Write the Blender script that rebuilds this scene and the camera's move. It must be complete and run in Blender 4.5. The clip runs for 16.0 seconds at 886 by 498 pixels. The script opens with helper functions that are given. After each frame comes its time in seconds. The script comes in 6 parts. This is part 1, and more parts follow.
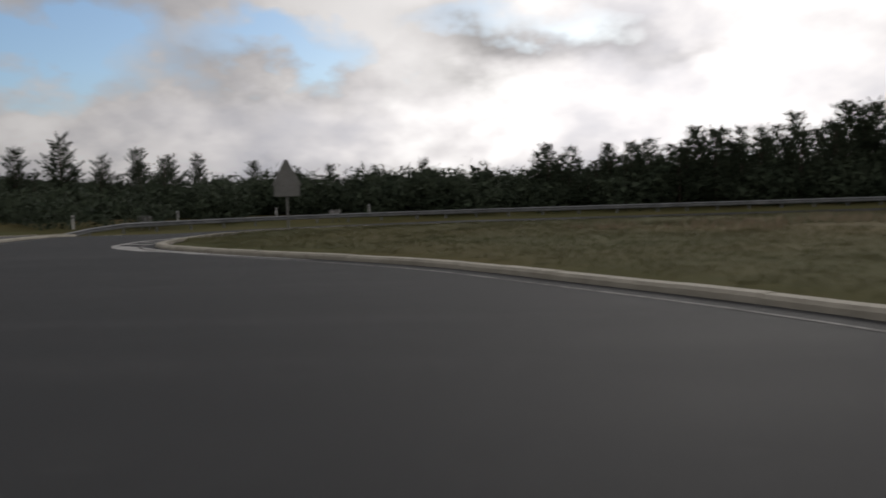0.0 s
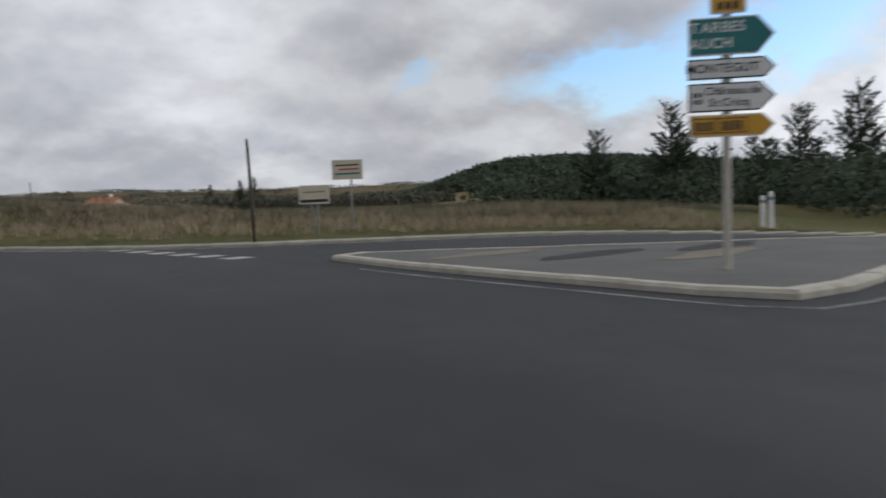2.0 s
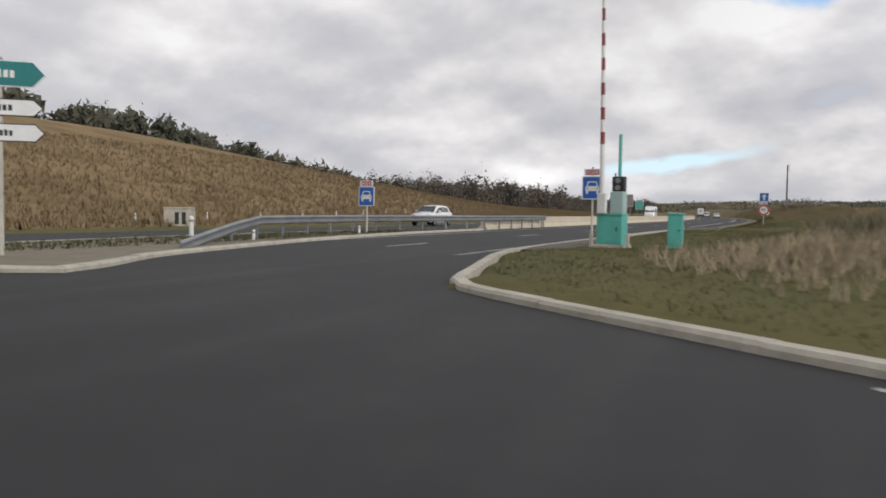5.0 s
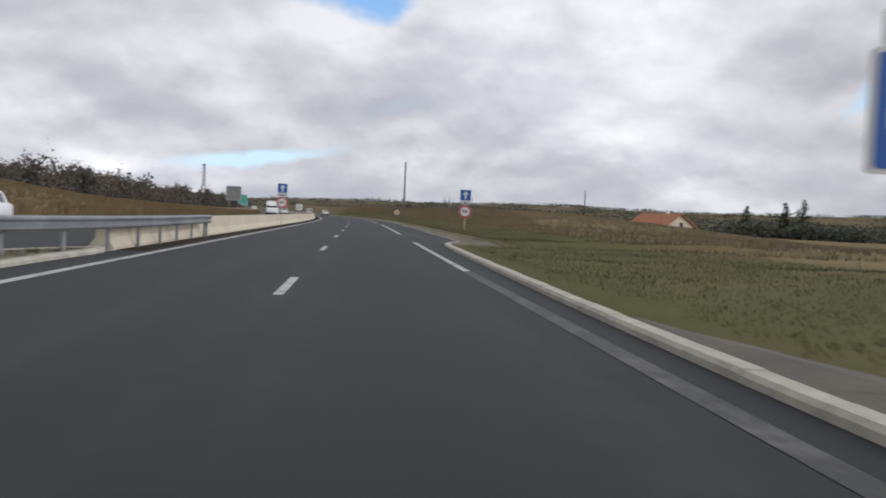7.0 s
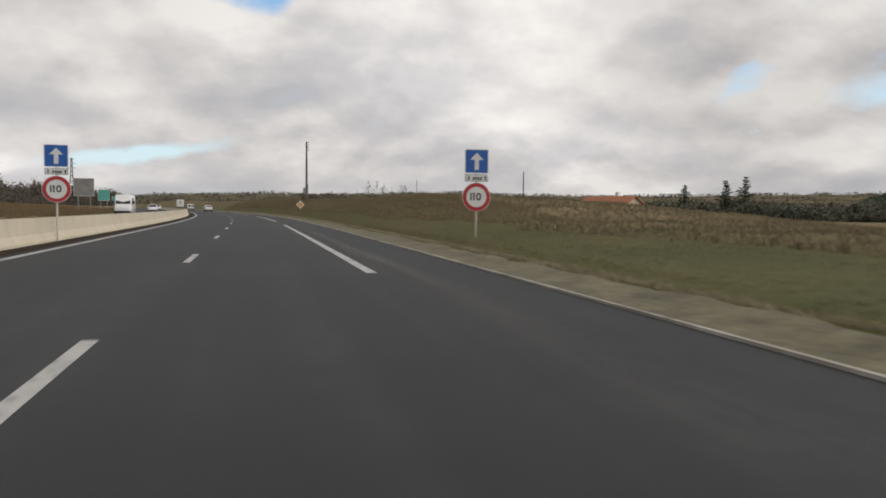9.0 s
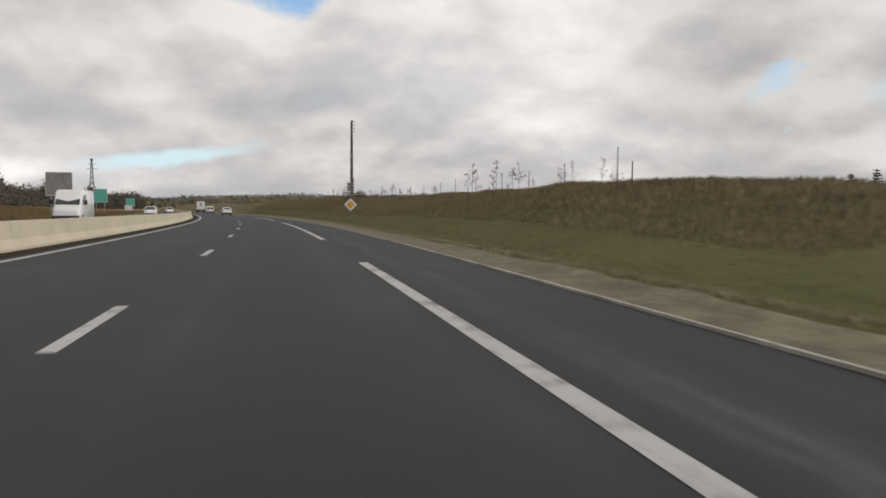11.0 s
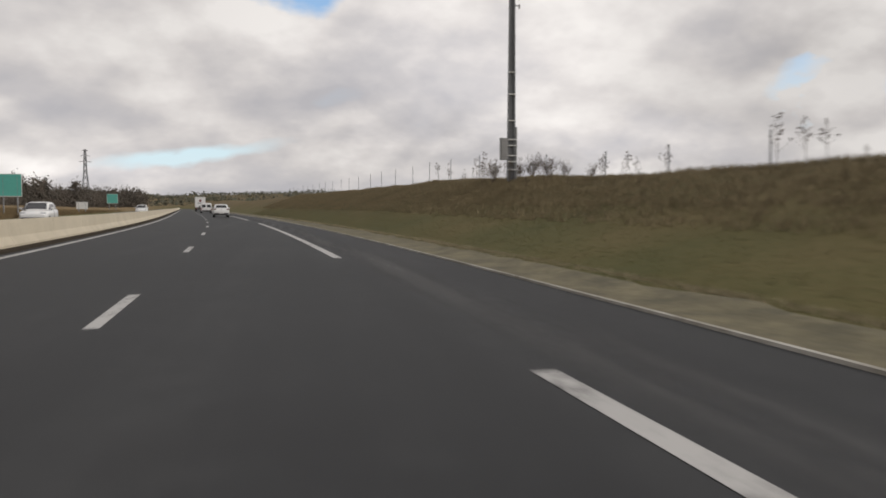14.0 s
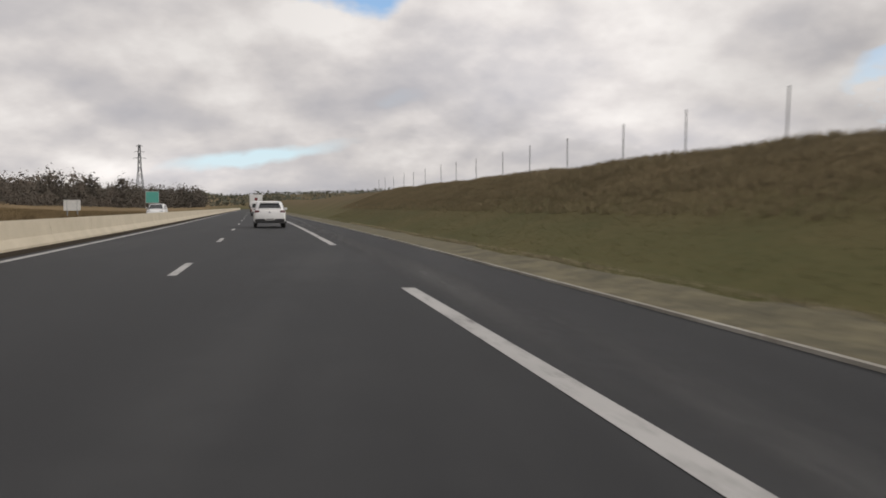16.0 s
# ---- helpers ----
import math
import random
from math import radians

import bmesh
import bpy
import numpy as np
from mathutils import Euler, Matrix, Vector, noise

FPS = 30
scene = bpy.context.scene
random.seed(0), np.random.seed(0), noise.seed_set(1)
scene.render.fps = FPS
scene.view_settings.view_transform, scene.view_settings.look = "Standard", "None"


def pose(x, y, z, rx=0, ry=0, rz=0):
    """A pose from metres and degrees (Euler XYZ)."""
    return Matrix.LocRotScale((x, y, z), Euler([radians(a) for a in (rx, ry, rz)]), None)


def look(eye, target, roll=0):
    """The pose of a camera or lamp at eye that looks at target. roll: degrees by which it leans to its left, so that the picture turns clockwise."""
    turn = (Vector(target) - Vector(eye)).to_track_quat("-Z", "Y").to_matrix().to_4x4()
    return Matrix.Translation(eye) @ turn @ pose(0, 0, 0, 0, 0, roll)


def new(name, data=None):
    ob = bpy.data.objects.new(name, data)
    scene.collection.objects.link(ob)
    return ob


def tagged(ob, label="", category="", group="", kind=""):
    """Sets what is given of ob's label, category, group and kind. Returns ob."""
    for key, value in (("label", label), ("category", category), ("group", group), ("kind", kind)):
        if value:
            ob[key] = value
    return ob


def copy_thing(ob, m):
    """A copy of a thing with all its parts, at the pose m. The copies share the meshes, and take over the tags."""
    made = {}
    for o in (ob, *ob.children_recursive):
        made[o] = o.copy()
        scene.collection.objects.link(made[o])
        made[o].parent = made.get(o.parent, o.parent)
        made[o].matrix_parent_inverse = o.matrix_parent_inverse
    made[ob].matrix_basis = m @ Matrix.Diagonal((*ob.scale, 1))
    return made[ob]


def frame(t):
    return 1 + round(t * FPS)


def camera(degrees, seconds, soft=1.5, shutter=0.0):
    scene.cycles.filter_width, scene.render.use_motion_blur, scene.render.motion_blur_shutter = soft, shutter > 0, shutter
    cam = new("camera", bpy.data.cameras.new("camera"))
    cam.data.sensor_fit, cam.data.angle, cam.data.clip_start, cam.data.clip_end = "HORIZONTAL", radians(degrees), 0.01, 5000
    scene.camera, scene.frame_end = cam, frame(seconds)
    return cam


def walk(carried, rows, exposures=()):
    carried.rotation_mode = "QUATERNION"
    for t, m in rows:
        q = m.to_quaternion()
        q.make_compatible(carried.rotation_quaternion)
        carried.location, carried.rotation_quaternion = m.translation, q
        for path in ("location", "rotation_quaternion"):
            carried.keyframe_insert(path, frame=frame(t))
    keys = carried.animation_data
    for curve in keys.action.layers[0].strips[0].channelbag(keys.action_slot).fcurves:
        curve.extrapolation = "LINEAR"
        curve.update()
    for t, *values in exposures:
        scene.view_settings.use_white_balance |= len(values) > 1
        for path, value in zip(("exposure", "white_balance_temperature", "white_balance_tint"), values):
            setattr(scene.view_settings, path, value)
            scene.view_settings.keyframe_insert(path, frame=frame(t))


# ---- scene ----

# ---------------- camera and its walk ----------------
cam = camera(58.75, 16.0, soft=1.75, shutter=0.25)
# seconds, x, y, z, yaw to the left of +y, pitch up, roll to the left
ROWS = (
    (0.0, 3.57, -68.28, 1.17, -84.84, -3.83, -1.85),
    (0.5, 8.47, -66.08, 1.15, -72.00, -4.05, -2.40),
    (1.0, 12.49, -62.88, 1.12, -58.35, -3.60, -2.31),
    (1.5, 15.39, -59.17, 1.13, -46.72, -3.49, -1.34),
    (2.0, 17.57, -54.85, 1.18, -36.12, -3.71, -1.70),
    (2.5, 18.79, -50.13, 1.15, -24.88, -2.96, -3.80),
    (3.0, 19.16, -45.18, 1.16, -13.90, -3.26, -3.98),
    (3.5, 18.53, -39.86, 1.11, -1.68, -2.92, -1.83),
    (4.0, 16.50, -34.19, 1.15, 11.68, -2.97, -1.18),
    (4.2, 15.21, -31.87, 1.14, 15.89, -2.75, -0.62),
    (4.6, 12.92, -27.48, 1.14, 22.53, -2.76, -0.10),
    (5.0, 10.10, -23.34, 1.13, 23.40, -2.82, 0.87),
    (5.4, 7.14, -19.22, 1.12, 20.07, -2.89, 1.96),
    (5.8, 4.41, -14.93, 1.12, 14.14, -2.94, 2.87),
    (6.1, 2.73, -11.48, 1.11, 8.91, -2.93, 3.25),
    (6.3, 1.89, -9.02, 1.11, 5.44, -2.90, 3.29),
    (6.5, 1.17, -6.48, 1.13, 2.33, -2.55, 2.89),
    (7.0, 0.00, 0.00, 1.19, -6.45, -2.37, 2.54),
    (7.5, -0.33, 7.24, 1.15, -11.72, -2.15, 1.87),
    (8.0, -0.22, 15.60, 1.18, -14.08, -2.55, 0.68),
    (8.5, 0.16, 24.09, 1.15, -14.85, -2.99, 0.31),
    (9.0, 0.49, 32.67, 1.19, -13.94, -2.91, 0.61),
    (9.2, 0.61, 36.19, 1.18, -13.61, -2.49, 0.25),
    (9.7, 0.88, 44.99, 1.17, -12.85, -2.54, 0.26),
    (10.3, 1.08, 55.99, 1.15, -12.23, -2.67, 0.28),
    (10.9, 1.12, 67.57, 1.12, -11.86, -2.80, 0.30),
    (11.5, 0.99, 79.82, 1.11, -11.66, -2.87, 0.31),
    (12.0, 0.87, 90.27, 1.17, -11.41, -3.55, 0.13),
    (12.5, 0.63, 100.83, 1.19, -11.43, -2.22, 0.46),
    (13.0, 0.34, 111.54, 1.17, -10.95, -3.13, 0.23),
    (13.5, 0.09, 122.24, 1.15, -10.96, -2.84, 0.33),
    (14.0, -0.30, 133.19, 1.16, -10.64, -3.02, 0.12),
    (14.5, -0.68, 144.32, 1.17, -9.82, -2.91, 0.26),
    (15.0, -1.33, 155.84, 1.18, -8.86, -3.07, -0.06),
    (15.5, -2.24, 167.61, 1.16, -7.28, -3.12, -0.23),
    (16.0, -3.51, 179.64, 1.14, -6.13, -3.06, -0.05),
)


def aim(x, y, z, yaw, pitch, roll):
    a, b = radians(yaw), radians(pitch)
    ahead = Vector((-math.sin(a) * math.cos(b), math.cos(a) * math.cos(b), math.sin(b)))
    return look(Vector((x, y, z)), Vector((x, y, z)) + ahead * 10, roll)


walk(cam, [(r[0], aim(*r[1:])) for r in ROWS],
     exposures=((0.0, -0.95, 6450, 10), (0.5, -0.95, 6300, 10), (1.0, -0.68, 6000, 7), (1.5, -0.42, 5950, 8), (2.5, -0.12, 6000, 8), (3.0, 0.0, 5800, 8), (3.5, 0.1, 5950, 9),
                (4.2, 0.1, 6150, 10), (6.3, 0.06, 6450, 7), (6.6, 0.05, 6400, 7), (7.0, 0.04, 6000, 9), (7.5, 0.02, 6050, 9), (8.3, 0.0, 6500, 8), (9.0, -0.03, 6560, 8), (16.0, -0.05, 6600, 10)))

# ---------------- sky, sun ----------------
SUN_AZ, SUN_EL = 108.0, 22.0      # degrees clockwise from +y, degrees above the horizon
world = bpy.data.worlds.new("sky")
scene.world = world
world.use_nodes = True


class Net:
    """Short-hand for building node trees."""

    def __init__(self, tree):
        self.tree = tree
        tree.nodes.clear()

    def node(self, kind, **values):
        n = self.tree.nodes.new(kind)
        for key, value in values.items():
            if key in ("operation", "noise_dimensions", "sky_type", "sun_disc", "sun_elevation", "sun_rotation",
                       "air_density", "dust_density", "ozone_density", "altitude", "data_type", "blend_type",
                       "feature", "distance", "wave_type", "bands_direction", "rings_direction", "normalize", "interpolation_type"):
                if key == "operation":
                    n.operation = value
                elif key == "sky_type":
                    n.sky_type = value
                elif key == "sun_disc":
                    n.sun_disc = value
                elif key == "sun_elevation":
                    n.sun_elevation = value
                elif key == "sun_rotation":
                    n.sun_rotation = value
                elif key == "data_type":
                    n.data_type = value
                elif key == "blend_type":
                    n.blend_type = value
                elif key == "feature":
                    n.feature = value
                elif key == "wave_type":
                    n.wave_type = value
                elif key == "bands_direction":
                    n.bands_direction = value
            else:
                self.put(n, key.replace("_", " "), value)
        return n

    def put(self, n, key, value):
        socket = n.inputs[key]
        if isinstance(value, bpy.types.NodeSocket):
            self.tree.links.new(value, socket)
        else:
            socket.default_value = value

    def math(self, op, a, b=0.0, clamp=False):
        n = self.tree.nodes.new("ShaderNodeMath")
        n.operation, n.use_clamp = op, clamp
        for i, v in enumerate((a, b)):
            if isinstance(v, bpy.types.NodeSocket):
                self.tree.links.new(v, n.inputs[i])
            else:
                n.inputs[i].default_value = v
        return n.outputs[0]

    def mix(self, fac, a, b, kind="MIX"):
        n = self.tree.nodes.new("ShaderNodeMix")
        n.data_type, n.blend_type = "RGBA", kind
        for i, v in ((0, fac), (6, a), (7, b)):
            if isinstance(v, bpy.types.NodeSocket):
                self.tree.links.new(v, n.inputs[i])
            else:
                n.inputs[i].default_value = (*v, 1) if isinstance(v, tuple) and len(v) == 3 else v
        return n.outputs[2]

    def noise(self, vector, scale, detail=4.0, rough=0.55, distortion=0.0):
        n = self.node("ShaderNodeTexNoise", Scale=scale, Detail=detail, Roughness=rough, Distortion=distortion)
        if vector is not None:
            self.put(n, "Vector", vector)
        return n.outputs[0]

    def ramp(self, fac, *stops):
        n = self.tree.nodes.new("ShaderNodeValToRGB")
        els = n.color_ramp.elements
        while len(els) < len(stops):
            els.new(0.5)
        for e, (at, colour) in zip(els, stops):
            e.position = at
            e.color = (*colour, 1) if isinstance(colour, tuple) else (colour, colour, colour, 1)
        self.put(n, "Fac", fac)
        return n.outputs[0]


def sky_nodes():
    k = Net(world.node_tree)
    t = k.tree
    coord = k.node("ShaderNodeTexCoord").outputs["Generated"]
    split = k.node("ShaderNodeSeparateXYZ", Vector=coord).outputs
    x, y, z = split[0], split[1], split[2]
    az = k.math("MULTIPLY", k.math("ARCTAN2", x, y), 57.29578)      # clockwise from +y
    el = k.math("MULTIPLY", k.math("ARCSINE", z), 57.29578)
    # cloud deck seen in perspective
    lift = k.math("ADD", k.math("MAXIMUM", z, 0.0), 0.46)
    flat = k.node("ShaderNodeCombineXYZ", X=k.math("DIVIDE", x, lift), Y=k.math("DIVIDE", y, lift), Z=0.37).outputs[0]
    higher = k.node("ShaderNodeVectorMath", operation="MULTIPLY")
    k.put(higher, 0, flat)
    higher.inputs[1].default_value = (0.955, 0.955, 1.0)
    higher = higher.outputs[0]
    big = k.noise(flat, 1.15, 3, 0.5)
    mid = k.noise(flat, 2.5, 6, 0.50)
    wisp = k.noise(flat, 6.5, 4, 0.5)
    roll = k.math("SUBTRACT", k.noise(higher, 2.5, 6, 0.50), mid)
    puff = k.math("SUBTRACT", k.noise(higher, 6.5, 4, 0.5), wisp)
    wob_a = k.math("MULTIPLY", k.math("SUBTRACT", mid, 0.5), 16.0)
    wob_e = k.math("MULTIPLY", k.math("SUBTRACT", wisp, 0.5), 9.0)

    def patch(a, e, wide, high, power, stir=1.0, slope=0.0):
        da = k.math("SUBTRACT", k.math("ADD", az, k.math("MULTIPLY", wob_a, stir)), a)
        de = k.math("SUBTRACT", k.math("ADD", el, k.math("MULTIPLY", wob_e, stir)), e)
        u = k.math("DIVIDE", da, wide)
        v = k.math("DIVIDE", k.math("SUBTRACT", de, k.math("MULTIPLY", da, slope)), high)
        r = k.math("ADD", k.math("MULTIPLY", u, u), k.math("MULTIPLY", v, v))
        return k.math("MULTIPLY", k.math("POWER", 2.718, k.math("MULTIPLY", r, -1.0)), power)

    gaps = None
    for p in SKY_GAPS:
        g = patch(*p)
        gaps = g if gaps is None else k.math("MAXIMUM", gaps, g)
    bright = None
    for p in SKY_BRIGHT:
        g = patch(*p)
        bright = g if bright is None else k.math("ADD", bright, g)
    dark = None
    for p in SKY_DARK:
        g = patch(*p)
        dark = g if dark is None else k.math("ADD", dark, g)
    cover = k.math("SUBTRACT", k.math("ADD", k.math("MULTIPLY", big, 0.5), k.math("MULTIPLY", mid, 0.5)), k.math("MULTIPLY", gaps, 0.42))
    open_sky = k.ramp(cover, (0.16, 1.0), (0.40, 0.0))
    # cloud light: grey bases, paler tops, brightest towards the sun
    tone = k.math("ADD", k.math("ADD", k.math("MULTIPLY", mid, 0.55), k.math("MULTIPLY", big, 0.45)),
                  k.math("ADD", k.math("MULTIPLY", roll, -0.55), k.math("MULTIPLY", puff, -0.14)))
    cloud = k.ramp(tone, (0.36, (0.555, 0.545, 0.575)), (0.46, (0.66, 0.637, 0.648)), (0.54, (0.80, 0.765, 0.757)), (0.63, (0.97, 0.935, 0.915)))
    s_az, s_el = radians(SUN_AZ), radians(SUN_EL)
    toward = k.node("ShaderNodeVectorMath", operation="DOT_PRODUCT")
    k.put(toward, 0, coord)
    toward.inputs[1].default_value = (math.sin(s_az) * math.cos(s_el), math.cos(s_az) * math.cos(s_el), math.sin(s_el))
    near_sun = k.math("POWER", k.math("MAXIMUM", toward.outputs["Value"], 0.0), 7.0)
    level = k.math("ADD", k.math("ADD", 0.92, k.math("MULTIPLY", near_sun, 1.5)), k.math("SUBTRACT", bright, dark))
    cloud = k.mix(1.0, cloud, k.node("ShaderNodeCombineXYZ", X=level, Y=level, Z=level).outputs[0], "MULTIPLY")
    sky = k.node("ShaderNodeTexSky", sky_type="NISHITA", sun_disc=False, sun_elevation=s_el, sun_rotation=s_az)
    blue = k.mix(1.0, sky.outputs[0], (0.145, 0.172, 0.205), "MULTIPLY")
    haze = k.ramp(k.math("DIVIDE", el, 10.0), (0.25, 0.85), (0.9, 0.1))
    blue = k.mix(haze, blue, (0.72, 0.87, 0.97))
    colour = k.mix(open_sky, cloud, blue)
    below = k.math("LESS_THAN", z, -0.02)
    colour = k.mix(below, colour, (0.10, 0.10, 0.08))
    bg = k.node("ShaderNodeBackground", Color=colour, Strength=1.0)
    out = k.node("ShaderNodeOutputWorld")
    t.links.new(bg.outputs[0], out.inputs[0])


# azimuth, elevation, half width, half height in degrees, power
SKY_GAPS = ((-7.5, 3.6, 5.5, 0.62, 1.05, 0.25, 0.13), (-1, 16.4, 5.0, 2.6, 1.3), (37, 7.5, 3.5, 1.1, 0.75),
            (50, 8, 9, 2.2, 1.1), (60, 10, 8, 2.4, 1.1), (76, 11, 9, 2.0, 1.1), (88, 12, 8, 2.0, 0.9))
SKY_BRIGHT = ((74, 4.5, 14, 3.5, 0.45), (98, 5, 22, 5.5, 0.68), (96, 17, 8, 5, 0.35), (24, 5, 12, 2.0, 0.20), (-13, 2.6, 6, 1.0, 0.22, 0.3), (14, 10.5, 13, 5, 0.20))
SKY_DARK = ((-8, 11, 14, 5, 0.10), (36, 10, 12, 5, 0.20), (88.5, 10.8, 3.0, 2.6, 1.1), (95, 10.5, 3.5, 1.5, 0.8), (101, 8.5, 4, 1.0, 0.6), (72, 9.5, 9, 1.4, 0.25), (8, 4, 12, 2.5, 0.12), (34, 4, 14, 4, 0.15))
sky_nodes()

sun = new("sun", bpy.data.lights.new("sun", "SUN"))
sun.data.energy, sun.data.angle, sun.data.color = 0.9, radians(14), (1.0, 0.95, 0.88)
S_DIR = Vector((math.sin(radians(SUN_AZ)) * math.cos(radians(SUN_EL)), math.cos(radians(SUN_AZ)) * math.cos(radians(SUN_EL)), math.sin(radians(SUN_EL))))
sun.matrix_world = look(S_DIR * 100, (0, 0, 0))


# ---------------- materials ----------------
def material(name, colours, scale=6.0, rough=0.8, metal=0.0, bump=0.0, fine=60.0, contrast=(0.35, 0.65), coat=0.0, island=0.0, spec=0.5, high=None, zone=(0.5, 1.6), lift=0.0, dry=None):
    """Two scales of colour noise over the object's own coordinates, with fine relief."""
    m = bpy.data.materials.new(name)
    m.use_nodes = True
    k = Net(m.node_tree)
    coord = k.node("ShaderNodeNewGeometry").outputs["Position"]
    a = k.noise(coord, scale, 4, 0.6)
    b = k.noise(coord, fine, 3, 0.6)
    fac = k.math("ADD", k.math("MULTIPLY", a, 0.65), k.math("MULTIPLY", b, 0.35))
    lo, hi = contrast
    stops = [(lo + (hi - lo) * i / max(1, len(colours) - 1), c) for i, c in enumerate(colours)]
    colour = k.ramp(fac, *stops) if len(colours) > 1 else k.mix(k.math("MULTIPLY", fac, 0.25), colours[0], tuple(c * 0.55 for c in colours[0]))
    if high:
        # unmown growth higher up the slopes
        z = k.node("ShaderNodeSeparateXYZ", Vector=coord).outputs[2]
        up = k.math("DIVIDE", k.math("SUBTRACT", k.math("ADD", z, k.math("MULTIPLY", k.math("SUBTRACT", a, 0.5), 1.6)), zone[0]), zone[1] - zone[0], True)
        top = k.ramp(fac, *[(lo + (hi - lo) * i / max(1, len(high) - 1), c) for i, c in enumerate(high)])
        colour = k.mix(up, colour, top)
    if dry:
        # another plant cover, spread over the land by the ground's own attribute
        att = k.node("ShaderNodeAttribute")
        att.attribute_name = "dry"
        amount = k.math("ADD", att.outputs["Fac"], k.math("MULTIPLY", k.math("SUBTRACT", a, 0.5), k.math("MULTIPLY", att.outputs["Fac"], 0.9)), True)
        colour = k.mix(amount, colour, k.ramp(fac, *[(lo + (hi - lo) * i / max(1, len(dry) - 1), c) for i, c in enumerate(dry)]))
    if island:
        rnd = k.node("ShaderNodeNewGeometry").outputs["Random Per Island"]
        dim = k.math("ADD", 1.0 - island, k.math("MULTIPLY", rnd, 2 * island))
        colour = k.mix(1.0, colour, k.node("ShaderNodeCombineXYZ", X=dim, Y=dim, Z=dim).outputs[0], "MULTIPLY")
    shader = k.node("ShaderNodeBsdfPrincipled", Base_Color=colour, Metallic=metal)
    k.put(shader, "Roughness", k.math("ADD", rough - 0.08, k.math("MULTIPLY", a, 0.16)))
    k.put(shader, "Specular IOR Level", spec)
    if coat:
        k.put(shader, "Coat Weight", coat)
    if bump:
        bn = k.node("ShaderNodeBump", Strength=bump, Distance=0.02, Height=b)
        k.put(shader, "Normal", bn.outputs[0])
    if lift:
        # thin leaves and blades share the light of the whole tuft
        up = k.node("ShaderNodeVectorMath", operation="MULTIPLY_ADD")
        k.put(up, 0, k.node("ShaderNodeNewGeometry").outputs["Normal"])
        up.inputs[1].default_value = (1 - lift, 1 - lift, 1 - lift)
        up.inputs[2].default_value = (0, 0, lift)
        unit = k.node("ShaderNodeVectorMath", operation="NORMALIZE")
        k.put(unit, 0, up.outputs[0])
        k.put(shader, "Normal", unit.outputs[0])
    out = k.node("ShaderNodeOutputMaterial")
    k.tree.links.new(shader.outputs[0], out.inputs[0])
    return m


def asphalt_material():
    """Worn asphalt: stone grain, cloudy patches, long streaks along the carriageway, dull sealed spots."""
    m = bpy.data.materials.new("asphalt")
    m.use_nodes = True
    k = Net(m.node_tree)
    pos = k.node("ShaderNodeNewGeometry").outputs["Position"]
    long_ = k.node("ShaderNodeMapping", Vector=pos, Scale=(0.95, 0.018, 1.0), Rotation=(0, 0, 0.03)).outputs[0]
    streak = k.noise(long_, 1.0, 3, 0.55)
    cloud = k.noise(pos, 0.16, 5, 0.6)
    mottle = k.noise(pos, 2.2, 4, 0.65)
    grain = k.noise(pos, 130.0, 2, 0.7)
    f = k.math("ADD", k.math("ADD", k.math("MULTIPLY", streak, 0.36), k.math("MULTIPLY", cloud, 0.30)), k.math("ADD", k.math("MULTIPLY", mottle, 0.16), k.math("MULTIPLY", grain, 0.18)))
    colour = k.ramp(f, (0.36, (0.0115, 0.0124, 0.0137)), (0.5, (0.0228, 0.0239, 0.0256)), (0.63, (0.046, 0.0468, 0.0478)))
    seal = k.ramp(k.noise(pos, 0.55, 3, 0.5, 0.8), (0.64, 0.0), (0.74, 0.28))
    colour = k.mix(seal, colour, (0.012, 0.012, 0.013))
    shader = k.node("ShaderNodeBsdfPrincipled", Base_Color=colour)
    k.put(shader, "Roughness", k.math("ADD", 0.58, k.math("MULTIPLY", f, 0.36)))
    k.put(shader, "Specular IOR Level", 0.35)
    bn = k.node("ShaderNodeBump", Strength=0.55, Distance=0.012, Height=grain)
    k.put(shader, "Normal", bn.outputs[0])
    out = k.node("ShaderNodeOutputMaterial")
    k.tree.links.new(shader.outputs[0], out.inputs[0])
    return m


def worn_paint(name, pale, wear):
    """Road paint rubbed through to the asphalt in spots and streaks."""
    m = bpy.data.materials.new(name)
    m.use_nodes = True
    k = Net(m.node_tree)
    pos = k.node("ShaderNodeNewGeometry").outputs["Position"]
    rub = k.math("ADD", k.math("MULTIPLY", k.noise(pos, 7.0, 5, 0.7), 0.6), k.math("MULTIPLY", k.noise(pos, 1.1, 3, 0.5), 0.4))
    gone = k.ramp(rub, (wear - 0.07, 1.0), (wear + 0.07, 0.0))
    tone = k.mix(k.noise(pos, 0.7, 3, 0.6), tuple(c * 0.72 for c in pale), pale)
    shader = k.node("ShaderNodeBsdfPrincipled", Base_Color=k.mix(gone, tone, (0.045, 0.044, 0.042)), Roughness=0.75)
    bn = k.node("ShaderNodeBump", Strength=0.3, Distance=0.01, Height=k.noise(pos, 60.0, 2, 0.6))
    k.put(shader, "Normal", bn.outputs[0])
    out = k.node("ShaderNodeOutputMaterial")
    k.tree.links.new(shader.outputs[0], out.inputs[0])
    return m


